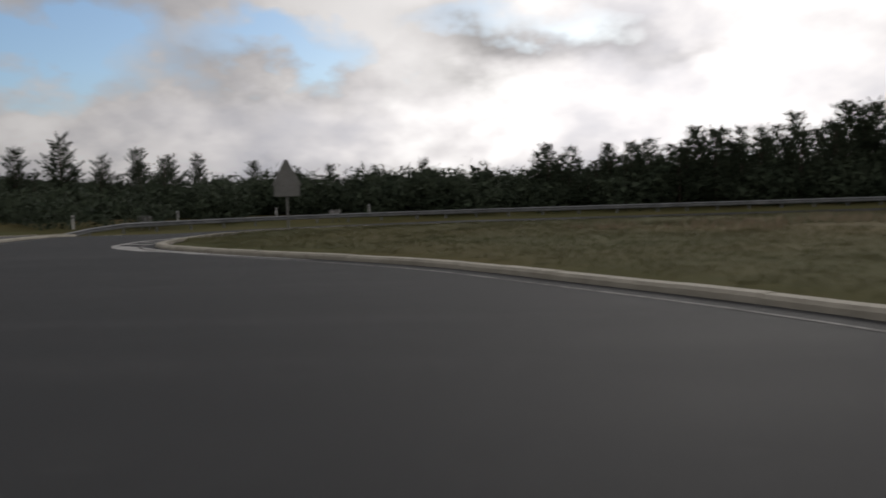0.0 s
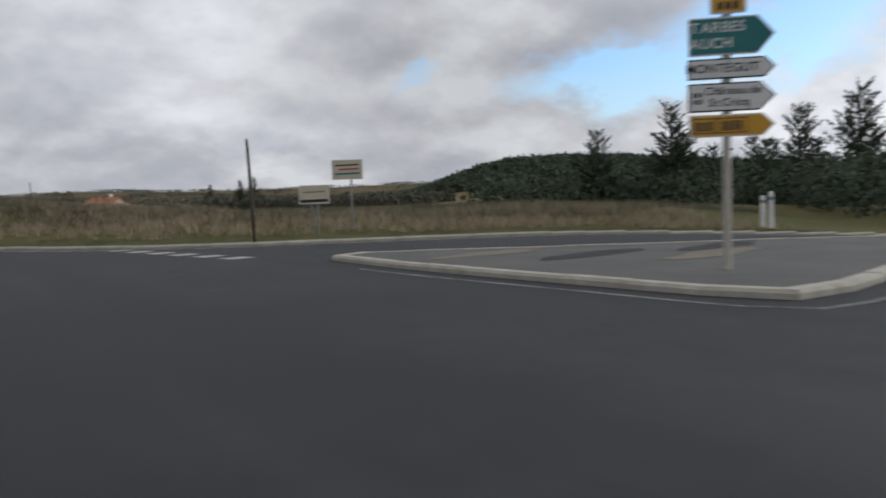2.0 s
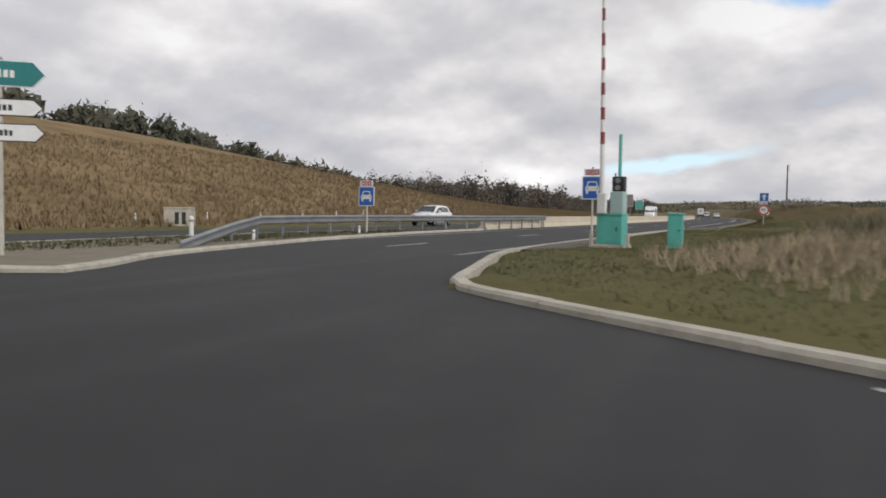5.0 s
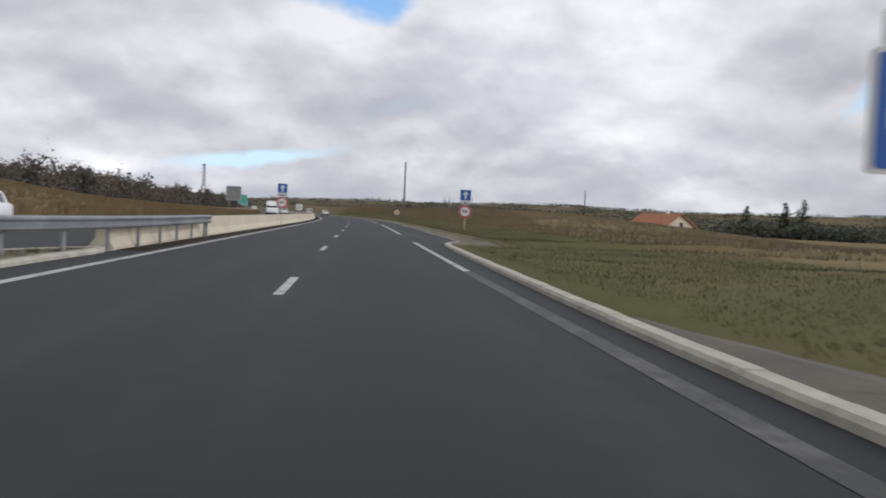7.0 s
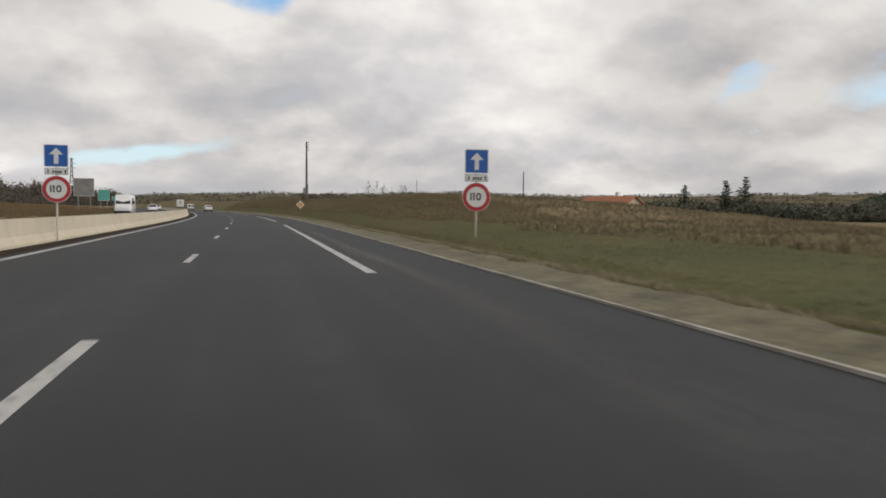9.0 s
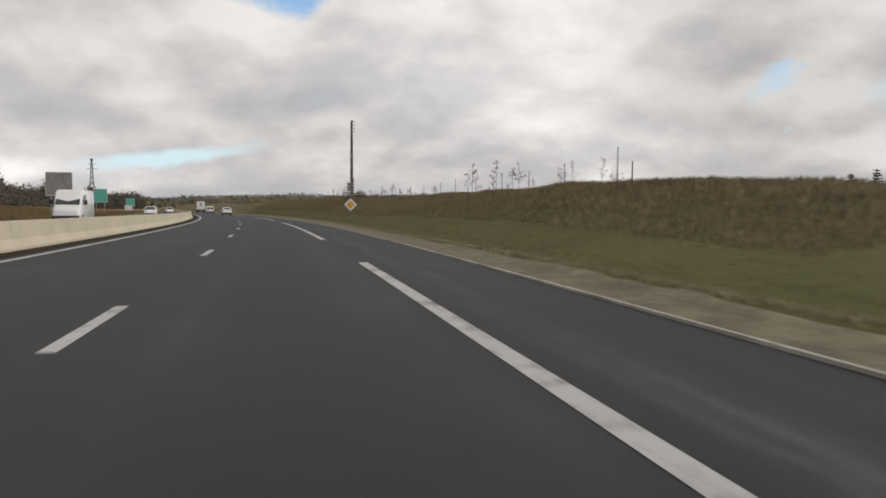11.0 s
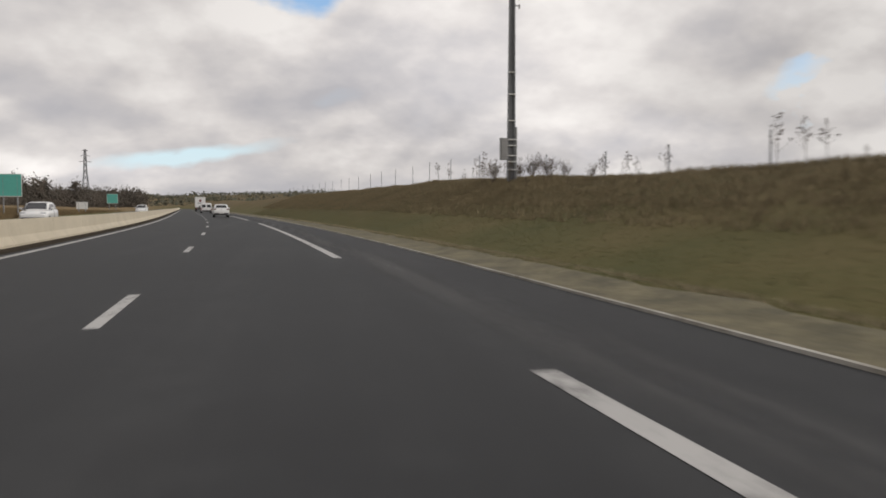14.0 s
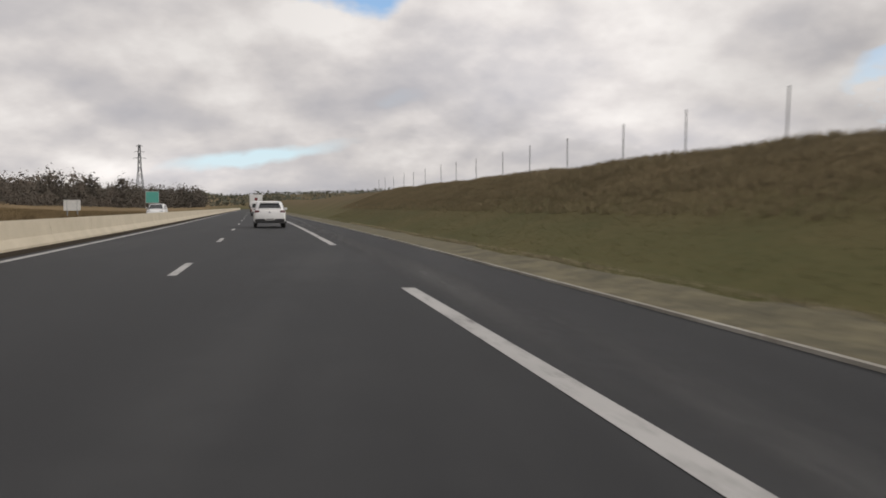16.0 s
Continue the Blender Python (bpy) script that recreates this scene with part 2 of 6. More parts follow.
ASPHALT = asphalt_material()
MARKING = worn_paint("road_paint", (0.50, 0.49, 0.47), 0.42)
FAINT = worn_paint("worn_road_paint", (0.30, 0.29, 0.275), 0.49)
GHOST = worn_paint("rubbed_road_paint", (0.13, 0.125, 0.12), 0.53)
CONCRETE = material("kerb_concrete", ((0.30, 0.278, 0.225), (0.49, 0.458, 0.385)), 2.5, 0.85, bump=0.3, fine=30)
WALL_CONC = material("barrier_concrete", ((0.43, 0.378, 0.285), (0.53, 0.470, 0.362)), 0.8, 0.85, bump=0.2, fine=14)
GROUND = material("field", ((0.082, 0.086, 0.034), (0.104, 0.098, 0.040), (0.128, 0.108, 0.048)), 0.16, 0.95, bump=0.10, fine=7.0, spec=0.1,
                  high=((0.100, 0.080, 0.041), (0.130, 0.100, 0.052), (0.165, 0.124, 0.066)), zone=(0.45, 2.3),
                  dry=((0.150, 0.106, 0.054), (0.205, 0.146, 0.077), (0.265, 0.192, 0.105)))
DIRT = material("dirt", ((0.13, 0.115, 0.08), (0.21, 0.18, 0.13)), 0.9, 0.95, bump=0.5, fine=12)
GRIT = material("grey_grit", ((0.080, 0.071, 0.056), (0.130, 0.113, 0.088)), 0.9, 0.95, bump=0.5, fine=14)
GRASS = material("grass_blades", ((0.104, 0.116, 0.043), (0.134, 0.132, 0.052), (0.165, 0.145, 0.066)), 0.25, 0.9, fine=1.2, island=0.10, spec=0.1,
                 high=((0.106, 0.086, 0.042), (0.142, 0.109, 0.054), (0.180, 0.132, 0.068)), zone=(0.35, 1.7), lift=0.9)
DRY = material("dry_grass", ((0.340, 0.268, 0.172), (0.480, 0.388, 0.262)), 0.3, 0.9, fine=1.5, island=0.14, spec=0.1, lift=0.7)
STRAW = material("straw", ((0.36, 0.30, 0.19), (0.50, 0.43, 0.28)), 0.3, 0.9, fine=1.5, island=0.14, spec=0.1, lift=0.8)
BANK = material("bank_grass", ((0.094, 0.088, 0.036), (0.118, 0.106, 0.044), (0.148, 0.126, 0.056)), 0.2, 0.9, fine=1.0, island=0.10, spec=0.1,
                high=((0.125, 0.104, 0.050), (0.160, 0.126, 0.063), (0.200, 0.152, 0.078)), zone=(0.5, 2.2), lift=0.85)
BROWN_GRASS = material("brown_grass", ((0.215, 0.172, 0.096), (0.310, 0.250, 0.148)), 0.3, 0.9, fine=1.5, island=0.14, spec=0.1, lift=0.75)
SAGE = material("sage_grass", ((0.135, 0.132, 0.082), (0.195, 0.182, 0.116)), 0.3, 0.9, fine=1.5, island=0.14, spec=0.1, lift=0.7)
RUST = material("rusty_grass", ((0.185, 0.133, 0.070), (0.270, 0.196, 0.104)), 0.12, 0.9, fine=1.0, island=0.14, spec=0.1, lift=0.75)

# ---------------- the road's line ----------------
KNOTS = np.arange(-40.0, 321.0, 40.0)
SLOPES = np.array((0.0, 0.0, 0.0090, 0.0023, -0.0335, -0.0785, -0.1156, -0.130, -0.130, -0.130))
RUN = np.concatenate(([0.0], np.cumsum((SLOPES[1:] + SLOPES[:-1]) * 20.0)))
RUN -= RUN[1]


def road_x(y):
    """x of the dashed line between the lanes."""
    y = np.asarray(y, float)
    k = np.clip(((y + 40) / 40).astype(int), 0, 8)
    u = np.clip(y, -2000, 320) - KNOTS[k]
    inside = RUN[k] + SLOPES[k] * u + (SLOPES[k + 1] - SLOPES[k]) * u * u / 80
    return -1.04 + inside + np.where(y > 320, (y - 320) * SLOPES[-1], 0.0)


def road(n, y):
    """The place n metres to the right of the dashed line, at y along the road."""
    s = float(np.interp(y, KNOTS, SLOPES))
    c = math.hypot(1, s)
    return float(road_x(y)) + n / c, y - n * s / c


# ---------------- mesh helpers ----------------
def mesh_object(name, verts, faces, mat, smooth=False):
    me = bpy.data.meshes.new(name)
    me.from_pydata([tuple(v) for v in verts], [], [tuple(f) for f in faces])
    me.materials.append(mat)
    if smooth:
        me.polygons.foreach_set("use_smooth", [True] * len(me.polygons))
    me.update()
    return new(name, me)


def part(name, bm, mat, parent=None, label="", smooth=False):
    """Links a bmesh as one mesh object under a thing or under a part."""
    me = bpy.data.meshes.new(name)
    bm.normal_update()
    bm.to_mesh(me)
    bm.free()
    me.materials.append(mat)
    if smooth:
        me.polygons.foreach_set("use_smooth", [True] * len(me.polygons))
    ob = new(name, me)
    if parent is not None:
        ob.parent = parent
    if label:
        tagged(ob, label)
    return ob


def thing(name, m, label, category, group="", kind=""):
    ob = new(name)
    ob.matrix_world = m
    return tagged(ob, label, category, group, kind)


def box(sx, sy, sz, at=(0, 0, 0), bevel=0.0, bm=None, turn=None):
    """A box standing on at, bevelled."""
    own = bmesh.new()
    m = Matrix.Translation((at[0], at[1], at[2] + sz / 2)) @ (turn or Matrix()) @ Matrix.Diagonal((sx, sy, sz, 1))
    bmesh.ops.create_cube(own, size=1, matrix=m)
    if bevel:
        bmesh.ops.bevel(own, geom=own.edges[:], offset=bevel, segments=2, affect="EDGES", profile=0.7)
    return own if bm is None else join(bm, own)


def join(bm, other):
    me = bpy.data.meshes.new("tmp")
    other.to_mesh(me)
    other.free()
    bm.from_mesh(me)
    bpy.data.meshes.remove(me)
    return bm


def tube(points, radii, sides=10, cap=True, bm=None):
    """A swept round bar through the points."""
    bm = bm or bmesh.new()
    if not hasattr(radii, "__len__"):
        radii = [radii] * len(points)
    rings = []
    pts = [Vector(p) for p in points]
    for i, p in enumerate(pts):
        d = (pts[min(i + 1, len(pts) - 1)] - pts[max(i - 1, 0)]).normalized()
        side = d.cross(Vector((0.03, 0.99, 0.1))).normalized() if abs(d.y) < 0.9 else d.cross(Vector((0.99, 0.05, 0.1))).normalized()
        up = side.cross(d)
        rings.append([bm.verts.new(p + radii[i] * (math.cos(a) * side + math.sin(a) * up)) for a in (2 * math.pi * j / sides for j in range(sides))])
    for r, s in zip(rings, rings[1:]):
        for j in range(sides):
            bm.faces.new((r[j], r[(j + 1) % sides], s[(j + 1) % sides], s[j]))
    if cap:
        bm.faces.new(rings[0][::-1])
        bm.faces.new(rings[-1])
    return bm


def plate(outline, thick, bm=None, m=None):
    """An upright plate: outline in x, z; its face looks to -y; thick along +y."""
    own = bmesh.new()
    front = [own.verts.new((x, 0, z)) for x, z in outline]
    back = [own.verts.new((x, thick, z)) for x, z in outline]
    own.faces.new(front)
    own.faces.new(back[::-1])
    n = len(outline)
    for i in range(n):
        own.faces.new((front[(i + 1) % n], front[i], back[i], back[(i + 1) % n]))
    bmesh.ops.recalc_face_normals(own, faces=own.faces[:])
    if m is not None:
        own.transform(m)
    return own if bm is None else join(bm, own)


def rounded(w, h, r, n=4, x=0.0, z=0.0):
    """Outline of a rounded rectangle about x, z."""
    out = []
    for cx, cz, a0 in ((w / 2 - r, h / 2 - r, 0), (-w / 2 + r, h / 2 - r, 90), (-w / 2 + r, -h / 2 + r, 180), (w / 2 - r, -h / 2 + r, 270)):
        for i in range(n + 1):
            a = radians(a0 + 90 * i / n)
            out.append((x + cx + r * math.cos(a), z + cz + r * math.sin(a)))
    return out


def disc(r, n=28, x=0.0, z=0.0):
    return [(x + r * math.cos(2 * math.pi * i / n), z + r * math.sin(2 * math.pi * i / n)) for i in range(n)]


def smooth_line(pts, step):
    """Points along a Catmull-Rom curve through pts, about step apart."""
    p = [Vector((*q, 0)) for q in pts]
    p = [2 * p[0] - p[1]] + p + [2 * p[-1] - p[-2]]
    dense = []
    for a, b, c, d in zip(p, p[1:], p[2:], p[3:]):
        for i in range(16):
            t = i / 16
            dense.append(0.5 * (2 * b + (c - a) * t + (2 * a - 5 * b + 4 * c - d) * t * t + (3 * b - a - 3 * c + d) * t ** 3))
    dense.append(p[-2])
    out, left = [dense[0]], 0.0
    for a, b in zip(dense, dense[1:]):
        left += (b - a).length
        if left >= step:
            out.append(b)
            left = 0.0
    if (out[-1] - dense[-1]).length > 0.02:
        out.append(dense[-1])
    return [(v.x, v.y) for v in out]


def offset(line, d):
    """The line moved d to its right."""
    out = []
    for i, (x, y) in enumerate(line):
        (x0, y0), (x1, y1) = line[max(i - 1, 0)], line[min(i + 1, len(line) - 1)]
        l = math.hypot(x1 - x0, y1 - y0) or 1
        out.append((x + d * (y1 - y0) / l, y - d * (x1 - x0) / l))
    return out


# ---------------- plan of the paving ----------------
V1 = [(-8, -77.5), (2, -75.2), (6.5, -73.4), (10.9, -71.1), (13.9, -69.0), (16.4, -67.1), (18.75, -64.6), (20.6, -62.3), (22.7, -60.0), (24.3, -58.6),
      (25.8, -57.9), (28.5, -57.5), (31, -57.7), (33, -58.6), (34.8, -60.6), (36.2, -64), (37.2, -72), (37.6, -85), (37.6, -200)]
V2 = [(60.5, -200), (60.5, -75), (59.8, -63), (57.3, -55), (53, -49), (48.3, -45.2), (43, -43.8), (38.6, -41.3), (34.5, -38.4), (31.3, -36.6),
      (28.2, -35.1), (25.1, -33.5), (22.8, -31.4), (20.8, -28.4), (19.1, -25.6), (17.4, -23.7), (15.8, -21.8), (12.9, -18.8), (9.8, -16.4), (7.6, -14.6),
      (6.1, -13.3), (5.4, -12.2), (4.7, -9.6), (3.9, -6.6), (3.35, -4.0), (3.08, 0), (3.02, 8), (3.2, 18), (3.42, 27), (3.60, 31.3), (3.90, 33.1), (4.55, 34.8)]
EDGE = [road(5.76, y) for y in np.arange(36.0, 640.0, 4.0)]
FAR_EDGE = [road(-15.0, y) for y in np.arange(636.0, 12.0, -4.0)]
WEST = [(-16, 0), (-18, -10), (-23, -20), (-29, -32), (-32, -46), (-31, -60), (-25, -72), (-16, -77.3)]
v1_line, v2_line = smooth_line(V1, 1.0), smooth_line(V2, 1.0)
PAVED = np.array(v2_line + EDGE + FAR_EDGE + WEST + v1_line)


def inside(px, py, poly):
    hit = np.zeros(px.shape, bool)
    x0, y0 = poly[-1]
    for x1, y1 in poly:
        cross = ((y1 > py) != (y0 > py)) & (px < (x0 - x1) * (py - y1) / ((y0 - y1) or 1e-9) + x1)
        hit ^= cross
        x0, y0 = x1, y1
    return hit


def distance(px, py, poly):
    best = np.full(px.shape, 1e9)
    pts = list(poly)
    for (x0, y0), (x1, y1) in zip(pts, pts[1:] + pts[:1]):
        dx, dy = x1 - x0, y1 - y0
        l = dx * dx + dy * dy or 1e-9
        t = np.clip(((px - x0) * dx + (py - y0) * dy) / l, 0, 1)
        best = np.minimum(best, (px - x0 - t * dx) ** 2 + (py - y0 - t * dy) ** 2)
    return np.sqrt(best)


def step(a, b, v):
    t = np.clip((v - a) / (b - a), 0, 1)
    return t * t * (3 - 2 * t)


COARSE = np.array([PAVED[i] for i in range(0, len(PAVED), 3)])


def waves(px, py, size, seed):
    """Smooth random swell of about unit height."""
    r = np.random.RandomState(seed)
    out = np.zeros(px.shape)
    for i in range(7):
        a, f, p = r.uniform(0, 6.283), 6.283 / (size * r.uniform(0.5, 1.8)), r.uniform(0, 6.283)
        out += np.sin((px * math.cos(a) + py * math.sin(a)) * f + p)
    return out / 3.5


def dip(px, py):
    """The side road falls gently away from the roundabout."""
    return -0.62 * step(33, 50, np.asarray(px, float)) * step(-30, -38, np.asarray(py, float))


def height(px, py):
    """The ground's height, from the distance to the paving."""
    px, py = np.asarray(px, float), np.asarray(py, float)
    d = distance(px, py, COARSE)
    out = ~inside(px, py, PAVED)
    n = px - road_x(py)
    z = 0.10 + 0.03 * waves(px, py, 6, 1) * step(0.5, 3, d)
    # roadside bank of the dual carriageway
    bank = 0.15 + 0.10 * step(40, 58, py) + 1.84 * step(66, 100, py) + 0.60 * step(156, 186, py)
    right = (px > road_x(py)) & (py > 33)
    rise = np.clip((d - 1.4) / 7.9, 0, 1)
    z_bank = -0.03 + 0.20 * step(0.3, 1.9, d) + bank * (0.75 * rise + 0.25 * step(0, 1, rise)) - 1.3 * step(14, 60, d) * step(66, 100, py)
    z = np.where(right, z_bank + 0.10 * waves(px, py, 9, 2) * step(3, 8, d), z)
    # mound between roundabout and carriageway
    mound = (0.42 + 0.88 * step(34, 22, px)) * step(3.5, 13, d) * step(24, 4, py) * (py > -60) * (px > 2) * step(60, 44, px)
    z = z + np.where((py <= 33) & (px > 2), mound + 0.16 * waves(px, py, 7, 3) * step(4, 10, d) * (mound > 0.1), 0)
    # long slope with woods on the far side of the carriageways
    left = step(-18, -115, n) * (11.5 * step(230, 60, py) + 4.5) * step(-160, -60, py)
    z = z + np.where(n < -10, left, 0)
    # fields, wooded rise, far ridges
    r = np.hypot(px, py)
    z = z - 2.6 * step(16, 80, d) * step(20, 50, py) * (px > 0) * step(420, 200, py)
    u = (px - 415) * 0.719 - (py - 345) * 0.695
    w = (px - 415) * 0.695 + (py - 345) * 0.719
    z = z + 21.0 * np.exp(-np.where(u < 0, (np.abs(u) / 85) ** 2.6, (u / 230) ** 2) - (w / 110) ** 2)
    z = z + step(500, 1500, r) * (20 + 9 * waves(px, py, 900, 5)) + step(200, 600, r) * 1.5 * waves(px, py, 260, 6)
    return dip(px, py) * step(11, 3, d) + np.where(out, z * step(0.06, 0.30, d) - 0.12 * step(0.30, 0.06, d), -0.14 - 0.36 * step(0.0, 0.8, d))


def axis(a, b, fine, reach):
    mid = list(np.arange(a, b + 1e-6, fine))
    lo, hi, g = [], [], fine
    v = a
    while v > -reach:
        g *= 1.17
        v -= g
        lo.append(v)
    v, g = b, fine
    while v < reach:
        g *= 1.17
        v += g
        hi.append(v)
    return np.array(lo[::-1] + mid + hi)


def terrain():
    xs, ys = axis(-24, 46, 0.9, 4200), axis(-82, 262, 1.1, 4200)
    gx, gy = np.meshgrid(xs, ys)
    z = height(gx.ravel(), gy.ravel())
    verts = np.stack([gx.ravel(), gy.ravel(), z], 1)
    nx, ny = len(xs), len(ys)
    i = (np.arange(ny - 1)[:, None] * nx + np.arange(nx - 1)).ravel()
    faces = np.stack([i, i + 1, i + nx + 1, i + nx], 1)
    ob = mesh_object("ground", verts.tolist(), faces.tolist(), GROUND, True)
    # brown plant cover: beyond the carriageways, and the unmown field to the east
    fx, fy = gx.ravel(), gy.ravel()
    n = fx - road_x(fy)
    cover = step(-15.5, -19, n) * step(1500, 700, np.hypot(fx, fy))
    cover = np.maximum(cover, 0.55 * step(6.5, 15, distance(fx, fy, COARSE)) * step(4, 10, fx) * step(360, 260, fy))
    cover = np.maximum(cover, 0.10 * step(6.5, 8, n) * step(58, 74, fy) * step(30, 18, n))
    ob.data.attributes.new("dry", "FLOAT", "POINT").data.foreach_set("value", cover.astype(np.float32))
    tagged(ob, "rough autumn grassland with brown and green patches", "ground", kind="structure")


terrain()


def sheet(name, outline, z, mat, label, category):
    bm = bmesh.new()
    bm.faces.new([bm.verts.new((x, y, z)) for x, y in outline])
    bmesh.ops.triangulate(bm, faces=bm.faces[:])
    for cut in range(33, 52, 2):
        bmesh.ops.bisect_plane(bm, geom=bm.verts[:] + bm.edges[:] + bm.faces[:], plane_co=(cut, 0, 0), plane_no=(1, 0, 0))
    for cut in (-30, -32, -34, -36, -38):
        bmesh.ops.bisect_plane(bm, geom=bm.verts[:] + bm.edges[:] + bm.faces[:], plane_co=(0, cut, 0), plane_no=(0, 1, 0))
    for v in bm.verts:
        v.co.z += float(dip(v.co.x, v.co.y))
    ob = part(name, bm, mat)
    if ob.data.polygons[0].normal.z < 0:
        ob.data.flip_normals()
    return tagged(ob, label, category, kind="structure")


sheet("road", [tuple(p) for p in PAVED], 0.0, ASPHALT, "dark grey worn asphalt of roundabout and dual carriageway", "road")


def ribbon(name, line, half, z, mat):
    a, b = offset(line, -half), offset(line, half)
    verts = [(x, y, z + float(dip(x, y))) for x, y in a + b]
    n = len(line)
    return mesh_object(name, verts, [(i + n, i + n + 1, i + 1, i) for i in range(n - 1)], mat)


def marks():
    """Painted lines, each its own piece under one thing."""
    root = thing("road_markings", Matrix(), "worn white painted road markings on dark asphalt", "road marking", kind="structure")
    for k in range(0, 30):
        s = -1.91 + 13 * k
        ribbon("lane_dash", [road(0, s + u) for u in (0, 1, 2, 3)], 0.075, 0.004, MARKING).parent = root
    for k in range(7):
        ribbon("edge_stroke", [road(3.5, y) for y in np.linspace(47 + 52 * k, 86.3 + 52 * k, 14)], 0.10, 0.004, MARKING).parent = root
    ribbon("edge_stroke", [road(3.55, y) for y in np.linspace(-5.0, 2.0, 6)], 0.13, 0.004, FAINT).parent = root
    ribbon("edge_stroke", [road(3.5, y) for y in np.linspace(2.2, 17.0, 8)], 0.12, 0.004, GHOST).parent = root
    ribbon("edge_stroke", [road(3.5, y) for y in np.linspace(17.2, 34.2, 8)], 0.085, 0.004, MARKING).parent = root
    ribbon("median_line", [road(-3.86, y) for y in np.arange(-2, 500, 4)], 0.10, 0.004, MARKING).parent = root
    for i in range(6):
        t = i / 5
        cx, cy = 23.1 + 0.95 * t, -32.3 - 6.0 * t
        l = [(cx - 0.30, cy - 0.06), (cx + 0.30, cy + 0.06)]
        ribbon("give_way_dash", l, 0.28, 0.004, MARKING).parent = root
    return root


marks()


def dust_material():
    """Pale dust lying thinly on the asphalt, ragged and streaked along the road."""
    m = bpy.data.materials.new("road_dust")
    m.use_nodes = True
    k = Net(m.node_tree)
    pos = k.node("ShaderNodeNewGeometry").outputs["Position"]
    att = k.node("ShaderNodeAttribute")
    att.attribute_name = "amount"
    long_ = k.node("ShaderNodeMapping", Vector=pos, Scale=(1.6, 0.10, 1.0)).outputs[0]
    ragged = k.ramp(k.math("ADD", k.math("MULTIPLY", k.noise(long_, 1.0, 4, 0.6), 0.7), k.math("MULTIPLY", k.noise(pos, 5.0, 3, 0.6), 0.3)), (0.38, 0.0), (0.62, 0.75))
    dust = k.node("ShaderNodeBsdfPrincipled", Base_Color=(0.105, 0.105, 0.103, 1), Roughness=0.9)
    clear = k.node("ShaderNodeBsdfTransparent")
    mix = k.node("ShaderNodeMixShader", Fac=k.math("MULTIPLY", att.outputs["Fac"], ragged))
    k.tree.links.new(clear.outputs[0], mix.inputs[1])
    k.tree.links.new(dust.outputs[0], mix.inputs[2])
    out = k.node("ShaderNodeOutputMaterial")
    k.tree.links.new(mix.outputs[0], out.inputs[0])
    return m


def dust_streak(n0, n1, y0, y1):
    """A strip of dust, thick along its middle and gone at its edges."""
    ys = np.arange(y0, y1, 3.0)
    cols = np.linspace(n0, n1, 5)
    verts = [(*road(n, y), 0.003) for y in ys for n in cols]
    w = len(cols)
    faces = [(i * w + j, i * w + j + 1, (i + 1) * w + j + 1, (i + 1) * w + j) for i in range(len(ys) - 1) for j in range(w - 1)]
    ob = mesh_object("dust_streak", verts, faces, DUST)
    amount = np.tile((0.0, 0.7, 1.0, 0.6, 0.0), len(ys)).astype(np.float32)
    ob.data.attributes.new("amount", "FLOAT", "POINT").data.foreach_set("value", amount)
    tagged(ob, "pale dust streak along the road shoulder", "dust", kind="structure")


DUST = dust_material()
dust_streak(3.66, 4.75, 36, 420)


def kerb(name, line, label, high=0.105, wide=0.23):
    """A kerb of stones one metre long; the paving lies on the line's left, so that the stones stand to its right."""
    root = thing(name, Matrix(), label, "kerb", kind="structure")
    for i, (p, q) in enumerate(zip(line, line[1:])):
        l = math.hypot(q[0] - p[0], q[1] - p[1])
        if l < 0.2:
            continue
        bm = bmesh.new()
        w, h = wide, high
        prof = [(0, -0.12), (0, h - 0.04), (0.035, h), (w, h), (w, -0.12)]
        ends = []
        for e in (0.006, l - 0.006):
            ends.append([bm.verts.new((u, e, v)) for u, v in prof])
        for j in range(4):
            bm.faces.new((ends[0][j], ends[1][j], ends[1][j + 1], ends[0][j + 1]))
        bm.faces.new(ends[0][::-1])
        bm.faces.new(ends[1])
        bmesh.ops.recalc_face_normals(bm, faces=bm.faces[:])
        ob = part("kerb_stone", bm, CONCRETE, root)
        ob.matrix_world = Matrix.Translation((p[0], p[1], 0.004 * math.sin(i * 2.3) + float(dip(p[0], p[1])))) @ Matrix.Rotation(math.atan2(q[1] - p[1], q[0] - p[0]) - math.pi / 2, 4, "Z")
    return root


near_v2 = [p for p in v2_line if p[1] > -48 and p[0] < 49]
near_v1 = [p for p in v1_line if p[1] > -78]
kerb("kerb_north", near_v2, "weathered pale concrete kerb along the grass verge")
kerb("kerb_south", near_v1, "weathered pale concrete kerb round the grass corner")


def island(name, outline, label, mat, z=0.09):
    """A raised traffic island: kerb round it and a filled top."""
    line = smooth_line(outline + outline[:1], 1.0)
    area = sum(x0 * y1 - x1 * y0 for (x0, y0), (x1, y1) in zip(line, line[1:]))
    if area > 0:
        line = line[::-1]
    kerb(name + "_kerb", line, "pale concrete kerb of a traffic island")
    inner = offset(line, 0.19)[:-1]
    bm = bmesh.new()
    bm.faces.new([bm.verts.new((x, y, z + float(dip(x, y)))) for x, y in inner])
    bmesh.ops.triangulate(bm, faces=bm.faces[:])
    ob = part(name, bm, mat)
    if ob.data.polygons[0].normal.z < 0:
        ob.data.flip_normals()
    return tagged(ob, label, "traffic island", kind="structure")


